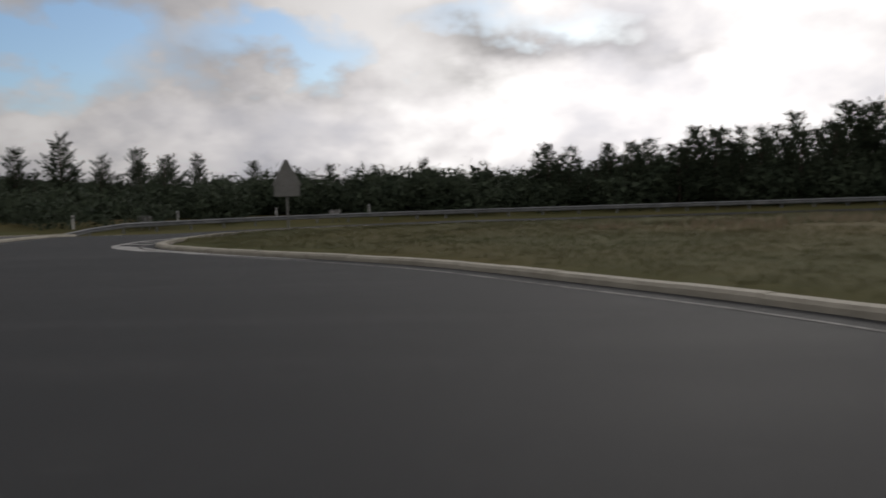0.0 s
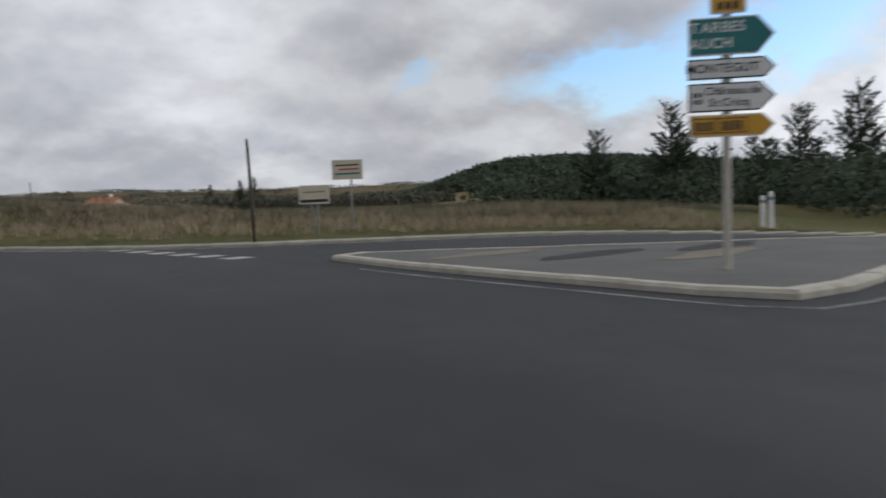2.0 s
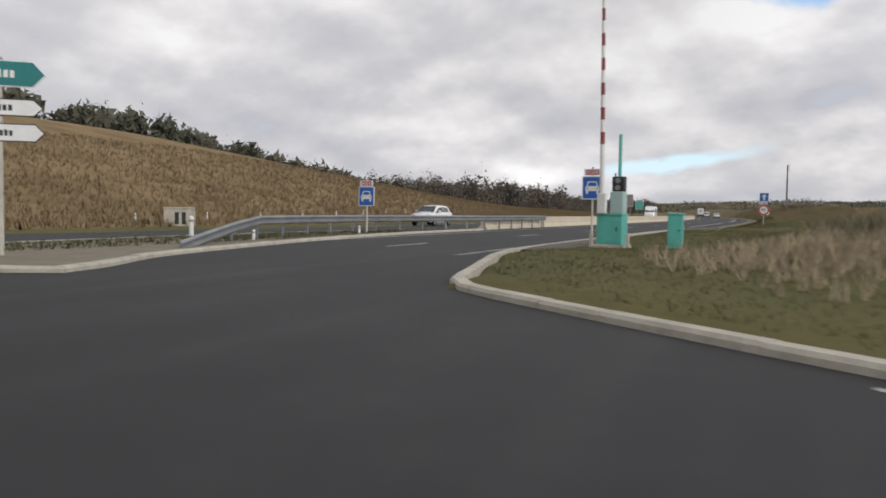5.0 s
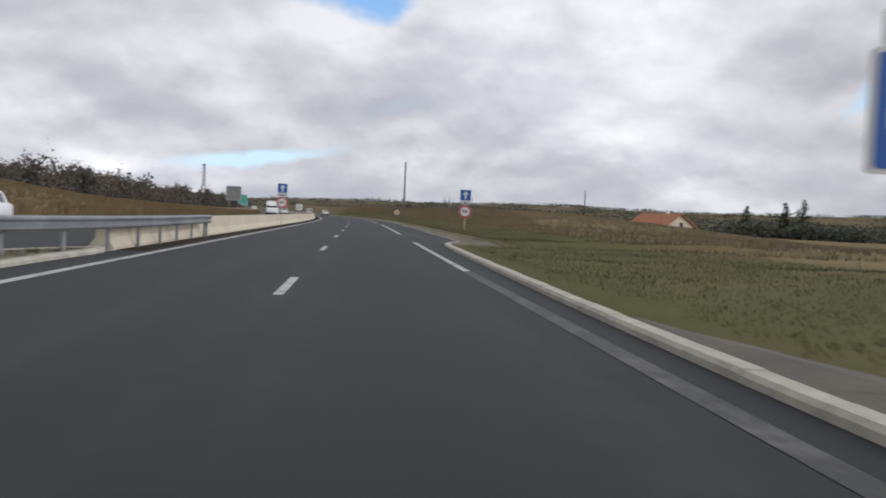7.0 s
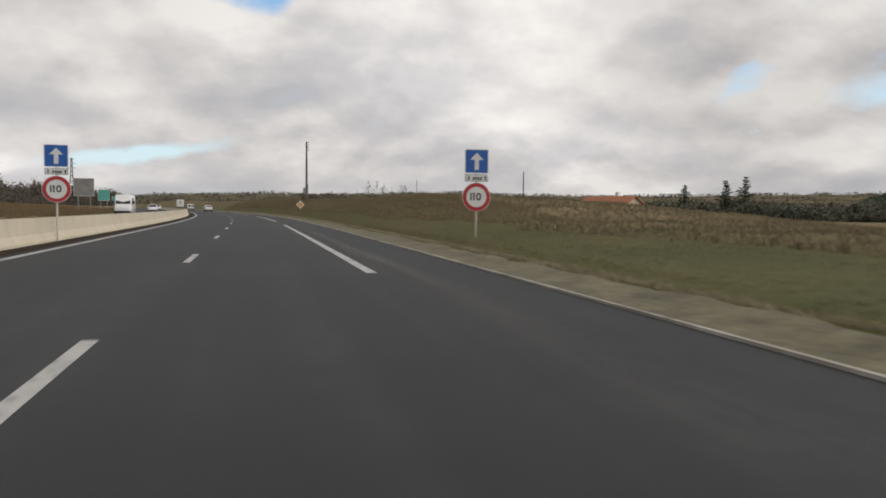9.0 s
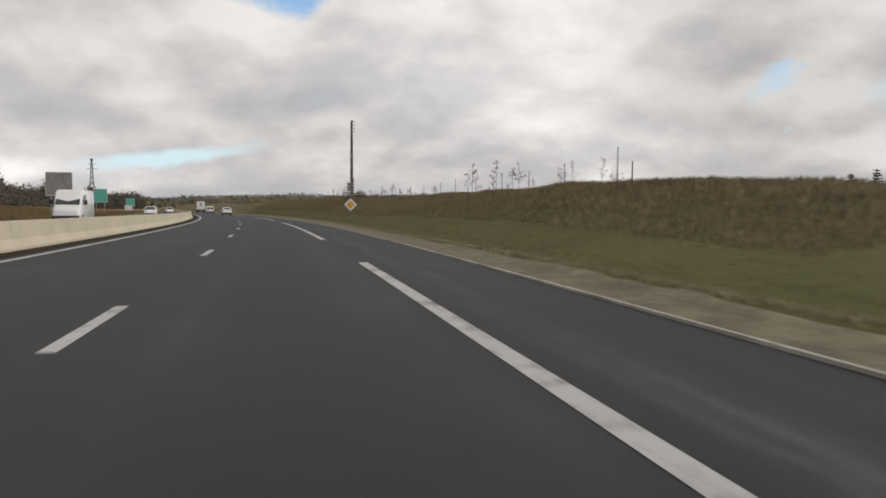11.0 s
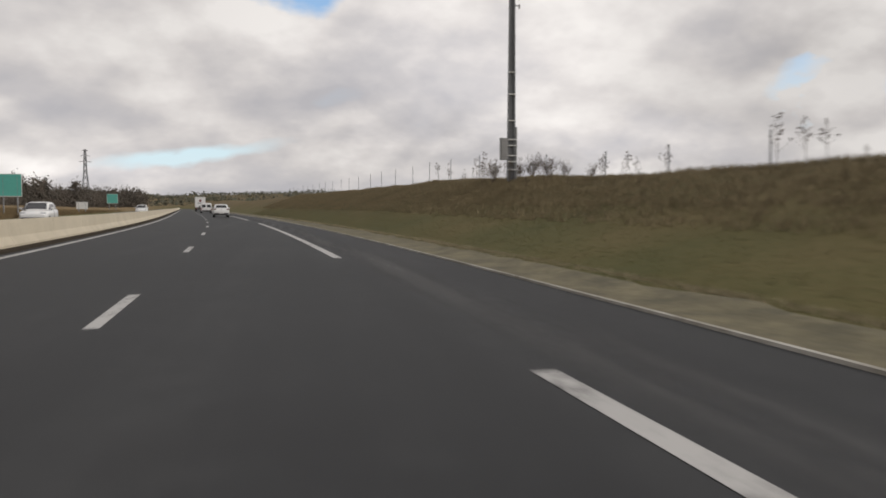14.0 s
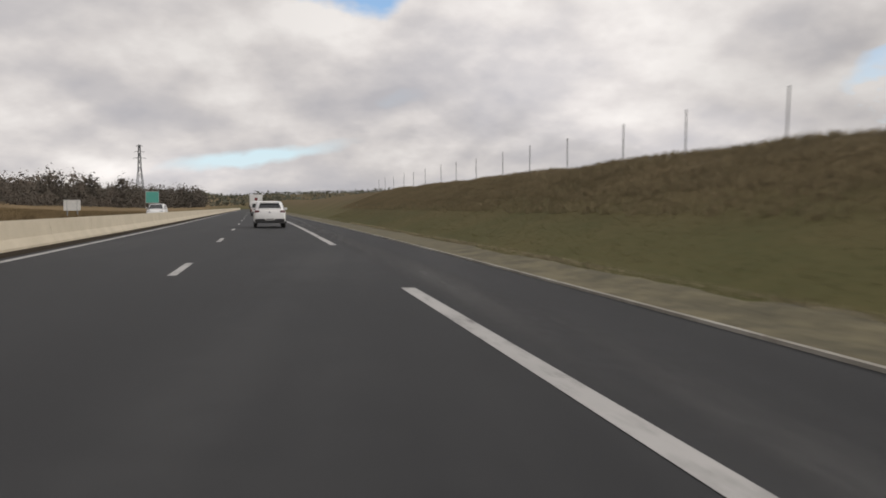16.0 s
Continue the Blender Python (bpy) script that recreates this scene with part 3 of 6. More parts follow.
SPLIT = [(25.0, -40.9), (24.85, -44), (25.0, -48), (25.25, -50.2), (26.2, -50.5), (29, -50.0), (33, -49.3), (37.4, -48.6), (37.6, -48.0), (33, -45.2), (29, -42.6), (25.9, -40.5)]
MEDIAN = [(-1.6, -14.4), (-0.8, -13.9), (-1.5, -12.0), (-2.7, -9.5), (-4.0, -4.0), (-5.0, 1.5), (-5.7, 9), (-5.85, 15), (-5.8, 19.2), (-6.5, 19.6), (-8.6, 13), (-9.6, 4), (-9.4, -5), (-8.6, -12), (-6, -15)]
island("splitter_island", SPLIT, "grey tarmac splitter island with patched cracked surface", material("island_tar", ((0.07, 0.068, 0.062), (0.12, 0.115, 0.105)), 0.7, 0.9, bump=0.4, fine=20))
island("median_island", MEDIAN, "grassy median island behind a pale kerb", DIRT)


def median_wall():
    """Slip-formed concrete barrier between the carriageways."""
    root = thing("median_barrier", Matrix(), "pale beige cast concrete safety barrier between carriageways", "concrete barrier", kind="structure")
    prof = [(-0.30, 0.0), (-0.30, 0.08), (-0.14, 0.30), (-0.09, 0.78), (0.09, 0.78), (0.14, 0.30), (0.30, 0.08), (0.30, 0.0)]
    for s in range(20, 560, 6):
        bm = bmesh.new()
        ends = []
        for y in (s, s + 2, s + 4, s + 5.985):
            ends.append([bm.verts.new((*road(-5.15 + u, y), v)) for u, v in prof])
        for a, b in zip(ends, ends[1:]):
            for j in range(len(prof) - 1):
                bm.faces.new((a[j], b[j], b[j + 1], a[j + 1]))
        bm.faces.new(ends[0][::-1])
        bm.faces.new(ends[-1])
        bmesh.ops.recalc_face_normals(bm, faces=bm.faces[:])
        part("barrier_section", bm, WALL_CONC, root)


median_wall()


# ---------------- more ground surfaces ----------------
def gz(x, y):
    return float(height(np.array([x]), np.array([y]))[0])


def verge():
    """Earth strip between shoulder and bank, with its pale concrete edging."""
    ys = np.concatenate((np.arange(29.0, 36.0, 0.5), np.arange(36.0, 420.0, 1.0)))
    verts, faces = [], []
    cols = (5.80, 6.0, 6.2, 6.5, 6.75, 7.0)
    rv = random.Random(3)
    for y in ys:
        # behind the kerb's end the strip narrows towards the carriageway
        inner = float(np.interp(y, (29, 31, 33, 34.8, 36), (4.78, 4.80, 5.05, 5.62, 5.80)))
        for j, n in enumerate(cols):
            last = j == len(cols) - 1
            m = inner + (n - 5.80) * (7.0 + rv.uniform(-0.2, 0.2) * last - inner) / 1.2
            low = float(np.interp(y, (29.2, 30.5, 33.5, 35.5), (0.0, 0.085, 0.085, 0.02))) if j == 0 else (-0.02 if last else float(np.interp(y, (29, 31), (-0.06, 0.05)))) + rv.uniform(-0.02, 0.02)
            verts.append((*road(m, y), low))
    verts = np.array(verts)
    first = np.arange(len(verts)) % len(cols) == 0
    verts[:, 2] = np.where(first, verts[:, 2], np.maximum(verts[:, 2] + height(verts[:, 0], verts[:, 1]), 0.03))
    verts = verts.tolist()
    w = len(cols)
    for i in range(len(ys) - 1):
        for j in range(w - 1):
            faces.append((i * w + j, i * w + j + 1, (i + 1) * w + j + 1, (i + 1) * w + j))
    tagged(mesh_object("verge", verts, faces, VERGE, True), "bare pale earth and gravel strip beside the shoulder", "verge", kind="structure")
    root = thing("edging", Matrix(), "thin pale concrete edging along the road shoulder", "edging", kind="structure")
    for s in np.arange(35.4, 300.0, 5.0):
        bm = bmesh.new()
        a = [road(5.745, s), road(5.81, s), road(5.81, s + 4.9), road(5.745, s + 4.9)]
        lo = [bm.verts.new((x, y, -0.05)) for x, y in a]
        hi = [bm.verts.new((x, y, 0.035)) for x, y in a]
        bm.faces.new(hi)
        for j in range(4):
            bm.faces.new((lo[j], lo[(j + 1) % 4], hi[(j + 1) % 4], hi[j]))
        bmesh.ops.recalc_face_normals(bm, faces=bm.faces[:])
        part("edging_stone", bm, EDGING, root)
    # gravel strip behind the kerb where the carriageway begins
    line = [p for p in v2_line if -3.5 < p[1] < 9.5 and p[0] < 5]
    inner = offset(line, 0.21)
    fade = [float(step(-3.4, -1.6, y) * step(9.2, 6.0, y)) for x, y in line]
    wide = [(0.55 + 1.25 * math.exp(-((y - 1.5) / 4.5) ** 2)) * (0.3 + 0.7 * f) for (x, y), f in zip(line, fade)]
    mid = [(x + 0.5 * w, y) for (x, y), w in zip(inner, wide)]
    outer = [(x + w, y) for (x, y), w in zip(inner, wide)]
    verts = [(x, y, 0.098 - 0.06 * (1 - f)) for (x, y), f in zip(inner, fade)] + [(x, y, max(0.112, gz(x, y) + 0.03) - 0.07 * (1 - f)) for (x, y), f in zip(mid, fade)] + [(x, y, gz(x, y) - 0.02) for x, y in outer]
    n = len(line)
    tagged(mesh_object("gravel_strip", verts, [(i, i + n, i + n + 1, i + 1) for i in range(2 * n) if (i + 1) % n], GRIT), "bare grey gravelly earth behind the kerb", "verge", kind="structure")


EDGING = material("edging_concrete", ((0.17, 0.155, 0.125), (0.30, 0.28, 0.24), (0.44, 0.42, 0.38)), 0.7, 0.9, bump=0.4, fine=12)
VERGE = material("verge_earth", ((0.072, 0.064, 0.035), (0.118, 0.103, 0.058), (0.180, 0.157, 0.090)), 1.3, 0.95, bump=0.9, fine=7, contrast=(0.36, 0.62))
verge()


def thin_lines():
    root = thing("edge_lines", Matrix(), "thin worn white lines painted beside the kerbs", "road marking", kind="structure")
    ribbon("kerb_line", offset(near_v1[6:], -0.42), 0.035, 0.004, FAINT).parent = root
    ribbon("kerb_line", offset([p for p in near_v2 if p[1] < -17 and p[0] < 40], -0.36), 0.045, 0.004, MARKING).parent = root
    west = smooth_line([(24.6, -40.4), (24.35, -44), (24.5, -48), (24.75, -50.6), (26.0, -51.0), (29, -50.6), (33, -49.9), (38.5, -49.0)], 0.7)
    ribbon("island_line", west[3:], 0.045, 0.004, FAINT).parent = root
    nose = smooth_line([(26.0, -56.4), (27.2, -56.2), (28.4, -56.1), (29.5, -56.25), (30.9, -56.75)], 0.4)
    ribbon("nose_line", nose, 0.10, 0.005, MARKING).parent = root
    outer = smooth_line([(26.0, -56.35), (24.7, -57.1), (23.4, -58.3), (22.6, -59.35), (21.8, -60.35), (21.05, -61.3), (20.3, -62.3), (19.5, -63.3), (18.6, -64.45)], 0.4)
    inner = smooth_line([(26.0, -56.6), (25.2, -57.55), (24.2, -58.45), (23.1, -59.4), (22.35, -60.25), (21.5, -61.15), (20.6, -62.15), (19.65, -63.28), (18.65, -64.42)], 0.4)
    n = min(len(outer), len(inner))
    mesh_object("nose_band", [(x, y, 0.004) for x, y in outer[:n]] + [(x, y, 0.004) for x, y in inner[:n]], [(i, i + 1, i + n + 1, i + n) for i in range(n - 1)], MARKING).parent = root
    for i in range(4):
        x = 26.5 + 1.2 * i
        ribbon("hatch_bar", [(x - 0.05, -57.45 + 0.04 * i), (x + 0.3, -56.3)], 0.13, 0.006, MARKING).parent = root
    earth = material("wall_foot_earth", ((0.026, 0.021, 0.015), (0.056, 0.045, 0.032)), 1.6, 0.97, bump=0.6, fine=14, spec=0.05)
    foot = ribbon("wall_foot_strip", [road(-4.56, y) for y in np.arange(20.2, 500, 3)], 0.36, 0.012, earth)
    tagged(foot, "dark earth and dead weeds along the barrier foot", "verge", kind="structure")
    opp = [road(-14.2, y) for y in np.arange(20, 500, 4)]
    ribbon("edge_line", opp, 0.10, 0.004, MARKING).parent = root
    ribbon("edge_line", [road(-6.3, y) for y in np.arange(34, 500, 4)], 0.10, 0.004, MARKING).parent = root
    for i, (x, y) in enumerate(((28.0, -45.0), (29.5, -46.6), (31.0, -45.6), (27.2, -43.2))):
        bm = bmesh.new()
        ring = [bm.verts.new((x + r * 1.6 * math.cos(a), y + r * 0.5 * math.sin(a) + 0.2 * math.cos(a), 0.096)) for r, a in
                ((random.uniform(0.6, 1.1), 6.283 * j / 11) for j in range(11))]
        bm.faces.new(ring)
        tagged(part("tar_patch", bm, DIRT if i % 2 else ASPHALT), "patched tarmac on the splitter island", "patch", kind="structure")


thin_lines()


# ---------------- plants ----------------
def blades(name, spots, tall, mat, label, per=4, lean=0.35, wide=0.02, spread=0.06):
    """Many thin triangles standing on the ground: grass."""
    r = np.random.RandomState(len(name) * 7 + len(spots))
    p = np.repeat(np.asarray(spots, float), per, 0)
    n = len(p)
    p[:, :2] += r.normal(0, spread, (n, 2))
    h = np.repeat(np.asarray(tall, float) * np.ones(len(spots)), per) * r.uniform(0.5, 1.15, n)
    a = r.uniform(0, 6.283, n)
    w = wide * (0.6 + h)
    side = np.stack([np.cos(a), np.sin(a), 0 * a], 1) * w[:, None]
    tip = p + np.stack([r.normal(0, lean, n) * h, r.normal(0, lean, n) * h, h], 1)
    v = np.empty((n * 3, 3))
    v[0::3], v[1::3], v[2::3] = p - side, p + side, tip
    me = bpy.data.meshes.new(name)
    me.from_pydata(v.tolist(), [], np.arange(n * 3).reshape(-1, 3).tolist())
    me.materials.append(mat)
    return tagged(new(name, me), label, "grass", kind="stuff")


def scatter(count, x0, x1, y0, y1, seed, near=0.3, far=14.0, dens=None):
    """Spots on the ground outside the paving, thinning out away from it."""
    r = np.random.RandomState(seed)
    x, y = r.uniform(x0, x1, count), r.uniform(y0, y1, count)
    d = distance(x, y, COARSE)
    keep = ~inside(x, y, PAVED) & (d > near) & (d < far)
    if dens is not None:
        keep &= r.uniform(0, 1, count) < dens(x, y, d)
    x, y = x[keep], y[keep]
    return np.stack([x, y, height(x, y) - 0.01], 1)


def bank_scatter(count, n0, n1, y0, y1, seed):
    r = np.random.RandomState(seed)
    y, n = r.uniform(y0, y1, count), r.uniform(n0, n1, count)
    x = road_x(y) + n
    return np.stack([x, y, height(x, y) - 0.01], 1)


patchy = lambda x, y, d: np.clip(0.75 + 0.25 * waves(x, y, 3.5, 11), 0.3, 1)
blades("grass", scatter(110000, 4, 42, -46, 40, 1, 0.62, 12, patchy), 0.07, GRASS, "short mown green and yellowed verge grass", 3, wide=0.016, spread=0.14)
blades("grass", scatter(60000, 0, 36, -95, -57, 2, 0.6, 12, patchy), 0.08, GRASS, "short green and brown grass inside the road bend", 4, wide=0.012, spread=0.12)
blades("grass", bank_scatter(150000, 6.95, 16.5, 36, 250, 3), 0.036, BANK, "short olive-brown grass on the roadside bank", 3, wide=0.012, spread=0.12)
blades("dry_grass", scatter(60000, 6, 44, -44, 30, 4, 2.4, 13, lambda x, y, d: np.clip(0.6 + 0.5 * waves(x, y, 6, 12), 0.05, 1) * step(3.2, 5.8, d + 0.8 * waves(x, y, 5, 31)) * np.maximum(step(0, -9, y), step(12, 17, d))), 0.40, DRY, "tall dry tan grass on the mound", 6, wide=0.012)
blades("sage_grass", scatter(70000, 8, 48, -42, 26, 41, 7.0, 26, lambda x, y, d: np.clip(0.7 + 0.4 * waves(x, y, 6, 14), 0.1, 1) * step(6.5, 10, d + 1.2 * waves(x, y, 6, 32)) * step(12, -2, y)), 0.36, SAGE, "tall grey-green weeds over the crown of the mound", 6, wide=0.014)
blades("dry_grass", scatter(20000, 10, 48, -110, -58, 5, 9.0, 34, lambda x, y, d: np.clip(0.3 + 0.7 * waves(x, y, 7, 13), 0, 1)), 0.30, DRY, "dry reddish-brown grass inside the bend", 4, wide=0.012)
blades("dry_grass", np.concatenate((bank_scatter(36000, 12.6, 19.0, 72, 262, 6), bank_scatter(14000, 11.0, 13.0, 76, 262, 61), bank_scatter(9000, 9.6, 11.5, 80, 262, 62))), 0.21, BROWN_GRASS, "rough dry brown grass along the top of the bank", 5, wide=0.012)
blades("dry_grass", bank_scatter(30000, 13.0, 75.0, 30, 110, 7), 0.24, BROWN_GRASS, "rough dry grass of the roadside field", 4, wide=0.026)
blades("grass", bank_scatter(16000, 6.0, 6.9, 30, 200, 19), 0.05, GRASS, "thin tufts on the earth strip", 3, wide=0.012)
blades("straw_grass", bank_scatter(14000, 6.98, 7.14, 30, 230, 20), 0.08, STRAW, "pale straw along the lip of the earth strip", 3, wide=0.012)
blades("rusty_grass", bank_scatter(40000, -75.0, -16.0, -10, 330, 9), 0.45, RUST, "rusty brown rough grass beyond the carriageways", 5, wide=0.03)
r_ = np.random.RandomState(8)
spots = np.stack([r_.uniform(-9.2, -5.2, 2600), r_.uniform(-12, 20, 2600)], 1)
ok = inside(spots[:, 0], spots[:, 1], np.array(MEDIAN)) & (distance(spots[:, 0], spots[:, 1], np.array(MEDIAN)) > 0.4)
blades("grass", np.c_[spots[ok], np.full(ok.sum(), 0.085)], 0.10, GRASS, "thin grass on the median island", 4)

NEEDLE = material("pine_needles", ((0.038, 0.056, 0.034), (0.072, 0.092, 0.054)), 0.8, 0.85, fine=6, island=0.2, lift=0.45, spec=0.2)
LEAF = material("wood_leaves", ((0.072, 0.080, 0.058), (0.098, 0.099, 0.072), (0.128, 0.114, 0.086)), 0.05, 0.9, fine=0.7, island=0.12, lift=0.45, spec=0.1)
BROWN = material("bare_twigs", ((0.070, 0.064, 0.053), (0.105, 0.091, 0.075), (0.145, 0.117, 0.093)), 0.05, 0.95, fine=0.8, island=0.10, lift=0.45, spec=0.1)
BARK = material("bark", ((0.05, 0.04, 0.032), (0.11, 0.085, 0.065)), 2.0, 0.95, bump=0.6, fine=25)


def pine(tall, seed, dense=True):
    """Trunk, whorled limbs with side twigs, and many small needle tufts."""
    r = random.Random(seed)
    trunk = tube([(0, 0, -0.2), (0.01 * tall * r.uniform(-1, 1), 0, tall * 0.5), (0, 0, tall * 0.985)], [0.022 * tall, 0.014 * tall, 0.004 * tall], 6)
    crown = bmesh.new()
    each, size = (9, 0.034) if dense else (6, 0.050)

    def tuft(p, d, size):
        for _ in range(each):
            v = (d + Vector((r.gauss(0, 0.6), r.gauss(0, 0.6), r.gauss(0.25, 0.5)))).normalized() * size * r.uniform(0.6, 1.15)
            w = v.cross(Vector((r.gauss(0, 1), r.gauss(0, 1), r.gauss(0, 1)))).normalized() * size * 0.13
            crown.faces.new((crown.verts.new(p - w), crown.verts.new(p + w), crown.verts.new(p + v)))

    z = tall * r.uniform(0.05, 0.10)
    while z < tall * 0.96:
        f = 1 - z / tall
        bulge = r.uniform(0.7, 1.2)
        for i in range(7):
            a = r.uniform(0, 6.283)
            l = tall * (0.04 + 0.30 * f ** 0.75) * bulge * r.uniform(0.5, 1.1)
            d = Vector((math.cos(a), math.sin(a), 0.25 + 0.75 * (1 - f)))
            base = Vector((0, 0, z))
            if dense:
                tube([base, base + d * l * 0.6, base + d * l + Vector((0, 0, 0.1 * l))], [0.004 * tall * f + 0.008, 0.003 * tall * f + 0.005, 0.003], 3, False, trunk)
            side = Vector((-math.sin(a), math.cos(a), 0.1))
            k = max(4, int(l / (0.075 if dense else 0.17)))
            for j in range(k):
                u = 0.2 + 0.8 * (j + 1) / k
                tuft(base + d * l * u + side * r.gauss(0, 0.13 * l * (1.25 - u)) + Vector((0, 0, r.gauss(0.05, 0.05) * l + 0.12 * l * u * u)), d, size * tall * (0.8 + 0.35 * f))
        z += tall * r.uniform(0.035, 0.06)
    for _ in range(8):
        tuft(Vector((0, 0, tall * r.uniform(0.92, 0.99))), Vector((0, 0, 1)), 0.035 * tall)
    return trunk, crown


def pine_tree(tall, seed, label, dense=True):
    root = thing("pine_tree", Matrix(), label, "tree", "pines behind the bend")
    trunk, crown = pine(tall, seed, dense)
    part("trunk", trunk, BARK, root, smooth=True)
    part("crown", crown, NEEDLE, root)
    return root


PINES = [pine_tree(6.0, 3, "young dark green pine with ragged open crown"), pine_tree(6.0, 14, "young dark green pine with ragged open crown"), pine_tree(6.0, 25, "slender dark green pine with pointed top"), pine_tree(6.0, 37, "bushy dark green pine among scrub")]
BACK_PINES = [pine_tree(6.0, 51, "dark green pine in the wood behind the bend", False), pine_tree(6.0, 62, "dark green pine in the wood behind the bend", False), pine_tree(6.0, 73, "slender dark green pine in the wood", False)]
PLACES = [(57.1, -24.4, 6.3), (64.1, -32.2, 6.8), (60.9, -30.4, 5.6), (72.1, -34.6, 6.2), (70.5, -38.5, 5.4), (78.4, -37.8, 5.8), (77.7, -43.6, 4.9), (59.5, -23.5, 4.8), (75.5, -48.5, 4.1), (67.5, -33.8, 5.3),
          (54.2, -21.2, 4.6), (82, -50, 4.6), (80, -55, 4.3), (78, -60, 4.6)]
NEAR_PINES = len(PLACES)
rp = random.Random(5)
for i in range(88):
    t = i / 87
    a = radians(94 + 40 * t)
    d = 62 - 14 * t + rp.uniform(-4, 5)
    x = 5 + d * math.sin(a)
    clear = max(1.0, 66.5 / x)      # beyond the guardrail
    PLACES.append((max(x, 66.5 + rp.uniform(0, 4)), -66 + d * math.cos(a) * clear, (4.3 + 2.3 * t) * rp.uniform(0.75, 1.15) * clear))
for i in range(16):
    PLACES.append((rp.uniform(58, 88), rp.uniform(-44, -18), rp.uniform(3.4, 4.8)))
for i, (x, y, tall) in enumerate(PLACES):
    m = Matrix.Translation((x, y, gz(x, y))) @ Matrix.Rotation(rp.uniform(0, 6.28), 4, "Z") @ Matrix.Diagonal((tall / 6 * 1.05, tall / 6 * 1.05, tall / 6, 1))
    first, kin = (i, PINES) if i < NEAR_PINES else (i - NEAR_PINES, BACK_PINES)
    if first < len(kin):
        kin[first].matrix_world = m
    else:
        c = copy_thing(kin[first % len(kin)], m)
        c.scale = (tall / 6 * 1.05, tall / 6 * 1.05, tall / 6)


def clumps(name, trees, mat, label, per=150, seed=1, leaf=0.075, core=2.0):
    """Far woods: each tree a cloud of small leaf triangles of uneven outline."""
    r = np.random.RandomState(seed)
    t = np.asarray(trees, float)
    n = len(t) * per
    p = np.repeat(t, per, 0)
    d = r.normal(0, 1, (n, 3))
    d /= np.linalg.norm(d, axis=1)[:, None]
    rad = r.uniform(0.35, 1.0, n) ** 0.5
    lob = 1 + 0.28 * np.sin(d[:, 0] * 5 + p[:, 0] * 3) * np.sin(d[:, 2] * 6 + p[:, 1]) + 0.15 * r.normal(0, 1, n)
    c = np.stack([p[:, 0] + d[:, 0] * rad * lob * p[:, 4], p[:, 1] + d[:, 1] * rad * lob * p[:, 4], p[:, 2] + p[:, 3] * (0.52 + 0.48 * d[:, 2] * rad * lob)], 1)
    s = (leaf * p[:, 3] * r.uniform(0.6, 1.5, n) * np.where(rad < 0.8, core, 1.0))[:, None]
    v = np.empty((n * 3, 3))
    for k in range(3):
        v[k::3] = c + r.normal(0, 1, (n, 3)) * s
    me = bpy.data.meshes.new(name)
    me.from_pydata(v.tolist(), [], np.arange(n * 3).reshape(-1, 3).tolist())
    me.materials.append(mat)
    return tagged(new(name, me), label, "woods", kind="stuff")


def grove(fn, count, seed):
    r = random.Random(seed)
    out = []
    for _ in range(count):
        x, y, tall, wide = fn(r)
        out.append((x, y, 0.0, tall, wide))
    out = np.array(out)
    out[:, 2] = height(out[:, 0], out[:, 1]) - 0.2 * out[:, 3]
    return out


# scrub under and behind the pines
def scrub(r):
    t = r.uniform(0, 1)
    a = radians(68 + 68 * t)
    d = 60 - 8 * t + r.uniform(-3, 24)
    x, y = 5 + d * math.sin(a), -66 + d * math.cos(a)
    clear = max(1.0, 66.5 / x) if y < -48 else 1.0
    return (max(x, 66.5 + r.uniform(0, 5)) if y < -48 else x), -66 + (y + 66) * clear, r.uniform(2.6, 4.4) * clear, r.uniform(1.4, 2.6)


clumps("scrub", grove(scrub, 330, 11), NEEDLE, "dense dark scrub and saplings under the pines", 700, 11, 0.026, 1.6)
clumps("scrub", grove(lambda r: (r.uniform(52, 95), r.uniform(-46, -6), r.uniform(2.2, 4.0), r.uniform(1.4, 2.8)), 150, 12), NEEDLE, "dense dark scrub beside the guardrail", 620, 12, 0.028, 1.6)


def hill_tree(r):
    u, w = r.uniform(-96, 210), r.gauss(-10, 62)
    tall = r.uniform(6, 8.5) * min(1.0, 0.45 + (u + 96) / 60)
    return 415 + 0.719 * u + 0.695 * w, 345 - 0.695 * u + 0.719 * w, tall, r.uniform(4.0, 6.5)


clumps("wooded_hill", grove(hill_tree, 1500, 13), NEEDLE, "dark evergreen wood covering a low hill", 130, 13, 0.075)
clumps("ridge_woods", grove(lambda r: (r.uniform(-175, -108), r.uniform(-70, 240), r.uniform(5.0, 7.5), r.uniform(2.6, 4.2)), 900, 14), LEAF, "dark green wood along the crest of the slope", 220, 14, 0.055)
clumps("bare_woods", grove(lambda r: (r.uniform(-200, -82), r.uniform(215, 620), r.uniform(6, 14.5), r.uniform(2.5, 5.5)), 400, 15), BROWN, "leafless brown trees and scrub beyond the carriageways", 560, 15, 0.0185, 1.9)
clumps("bare_woods", grove(lambda r: (r.uniform(-110, -84), r.uniform(200, 480), r.uniform(2.5, 5.0), r.uniform(2.0, 4.0)), 170, 25), BROWN, "low leafless brown thicket before the far wood", 320, 25, 0.030, 1.7)
clumps("field_wood", grove(lambda r: (lambda a, d: (d * math.sin(a), 15 + d * math.cos(a), r.uniform(4.2, 6.8), r.uniform(3, 5)))(radians(r.uniform(27.5, 47)), r.uniform(238, 330)), 190, 16), LEAF, "dark wood along the far side of the field", 330, 16, 0.042)
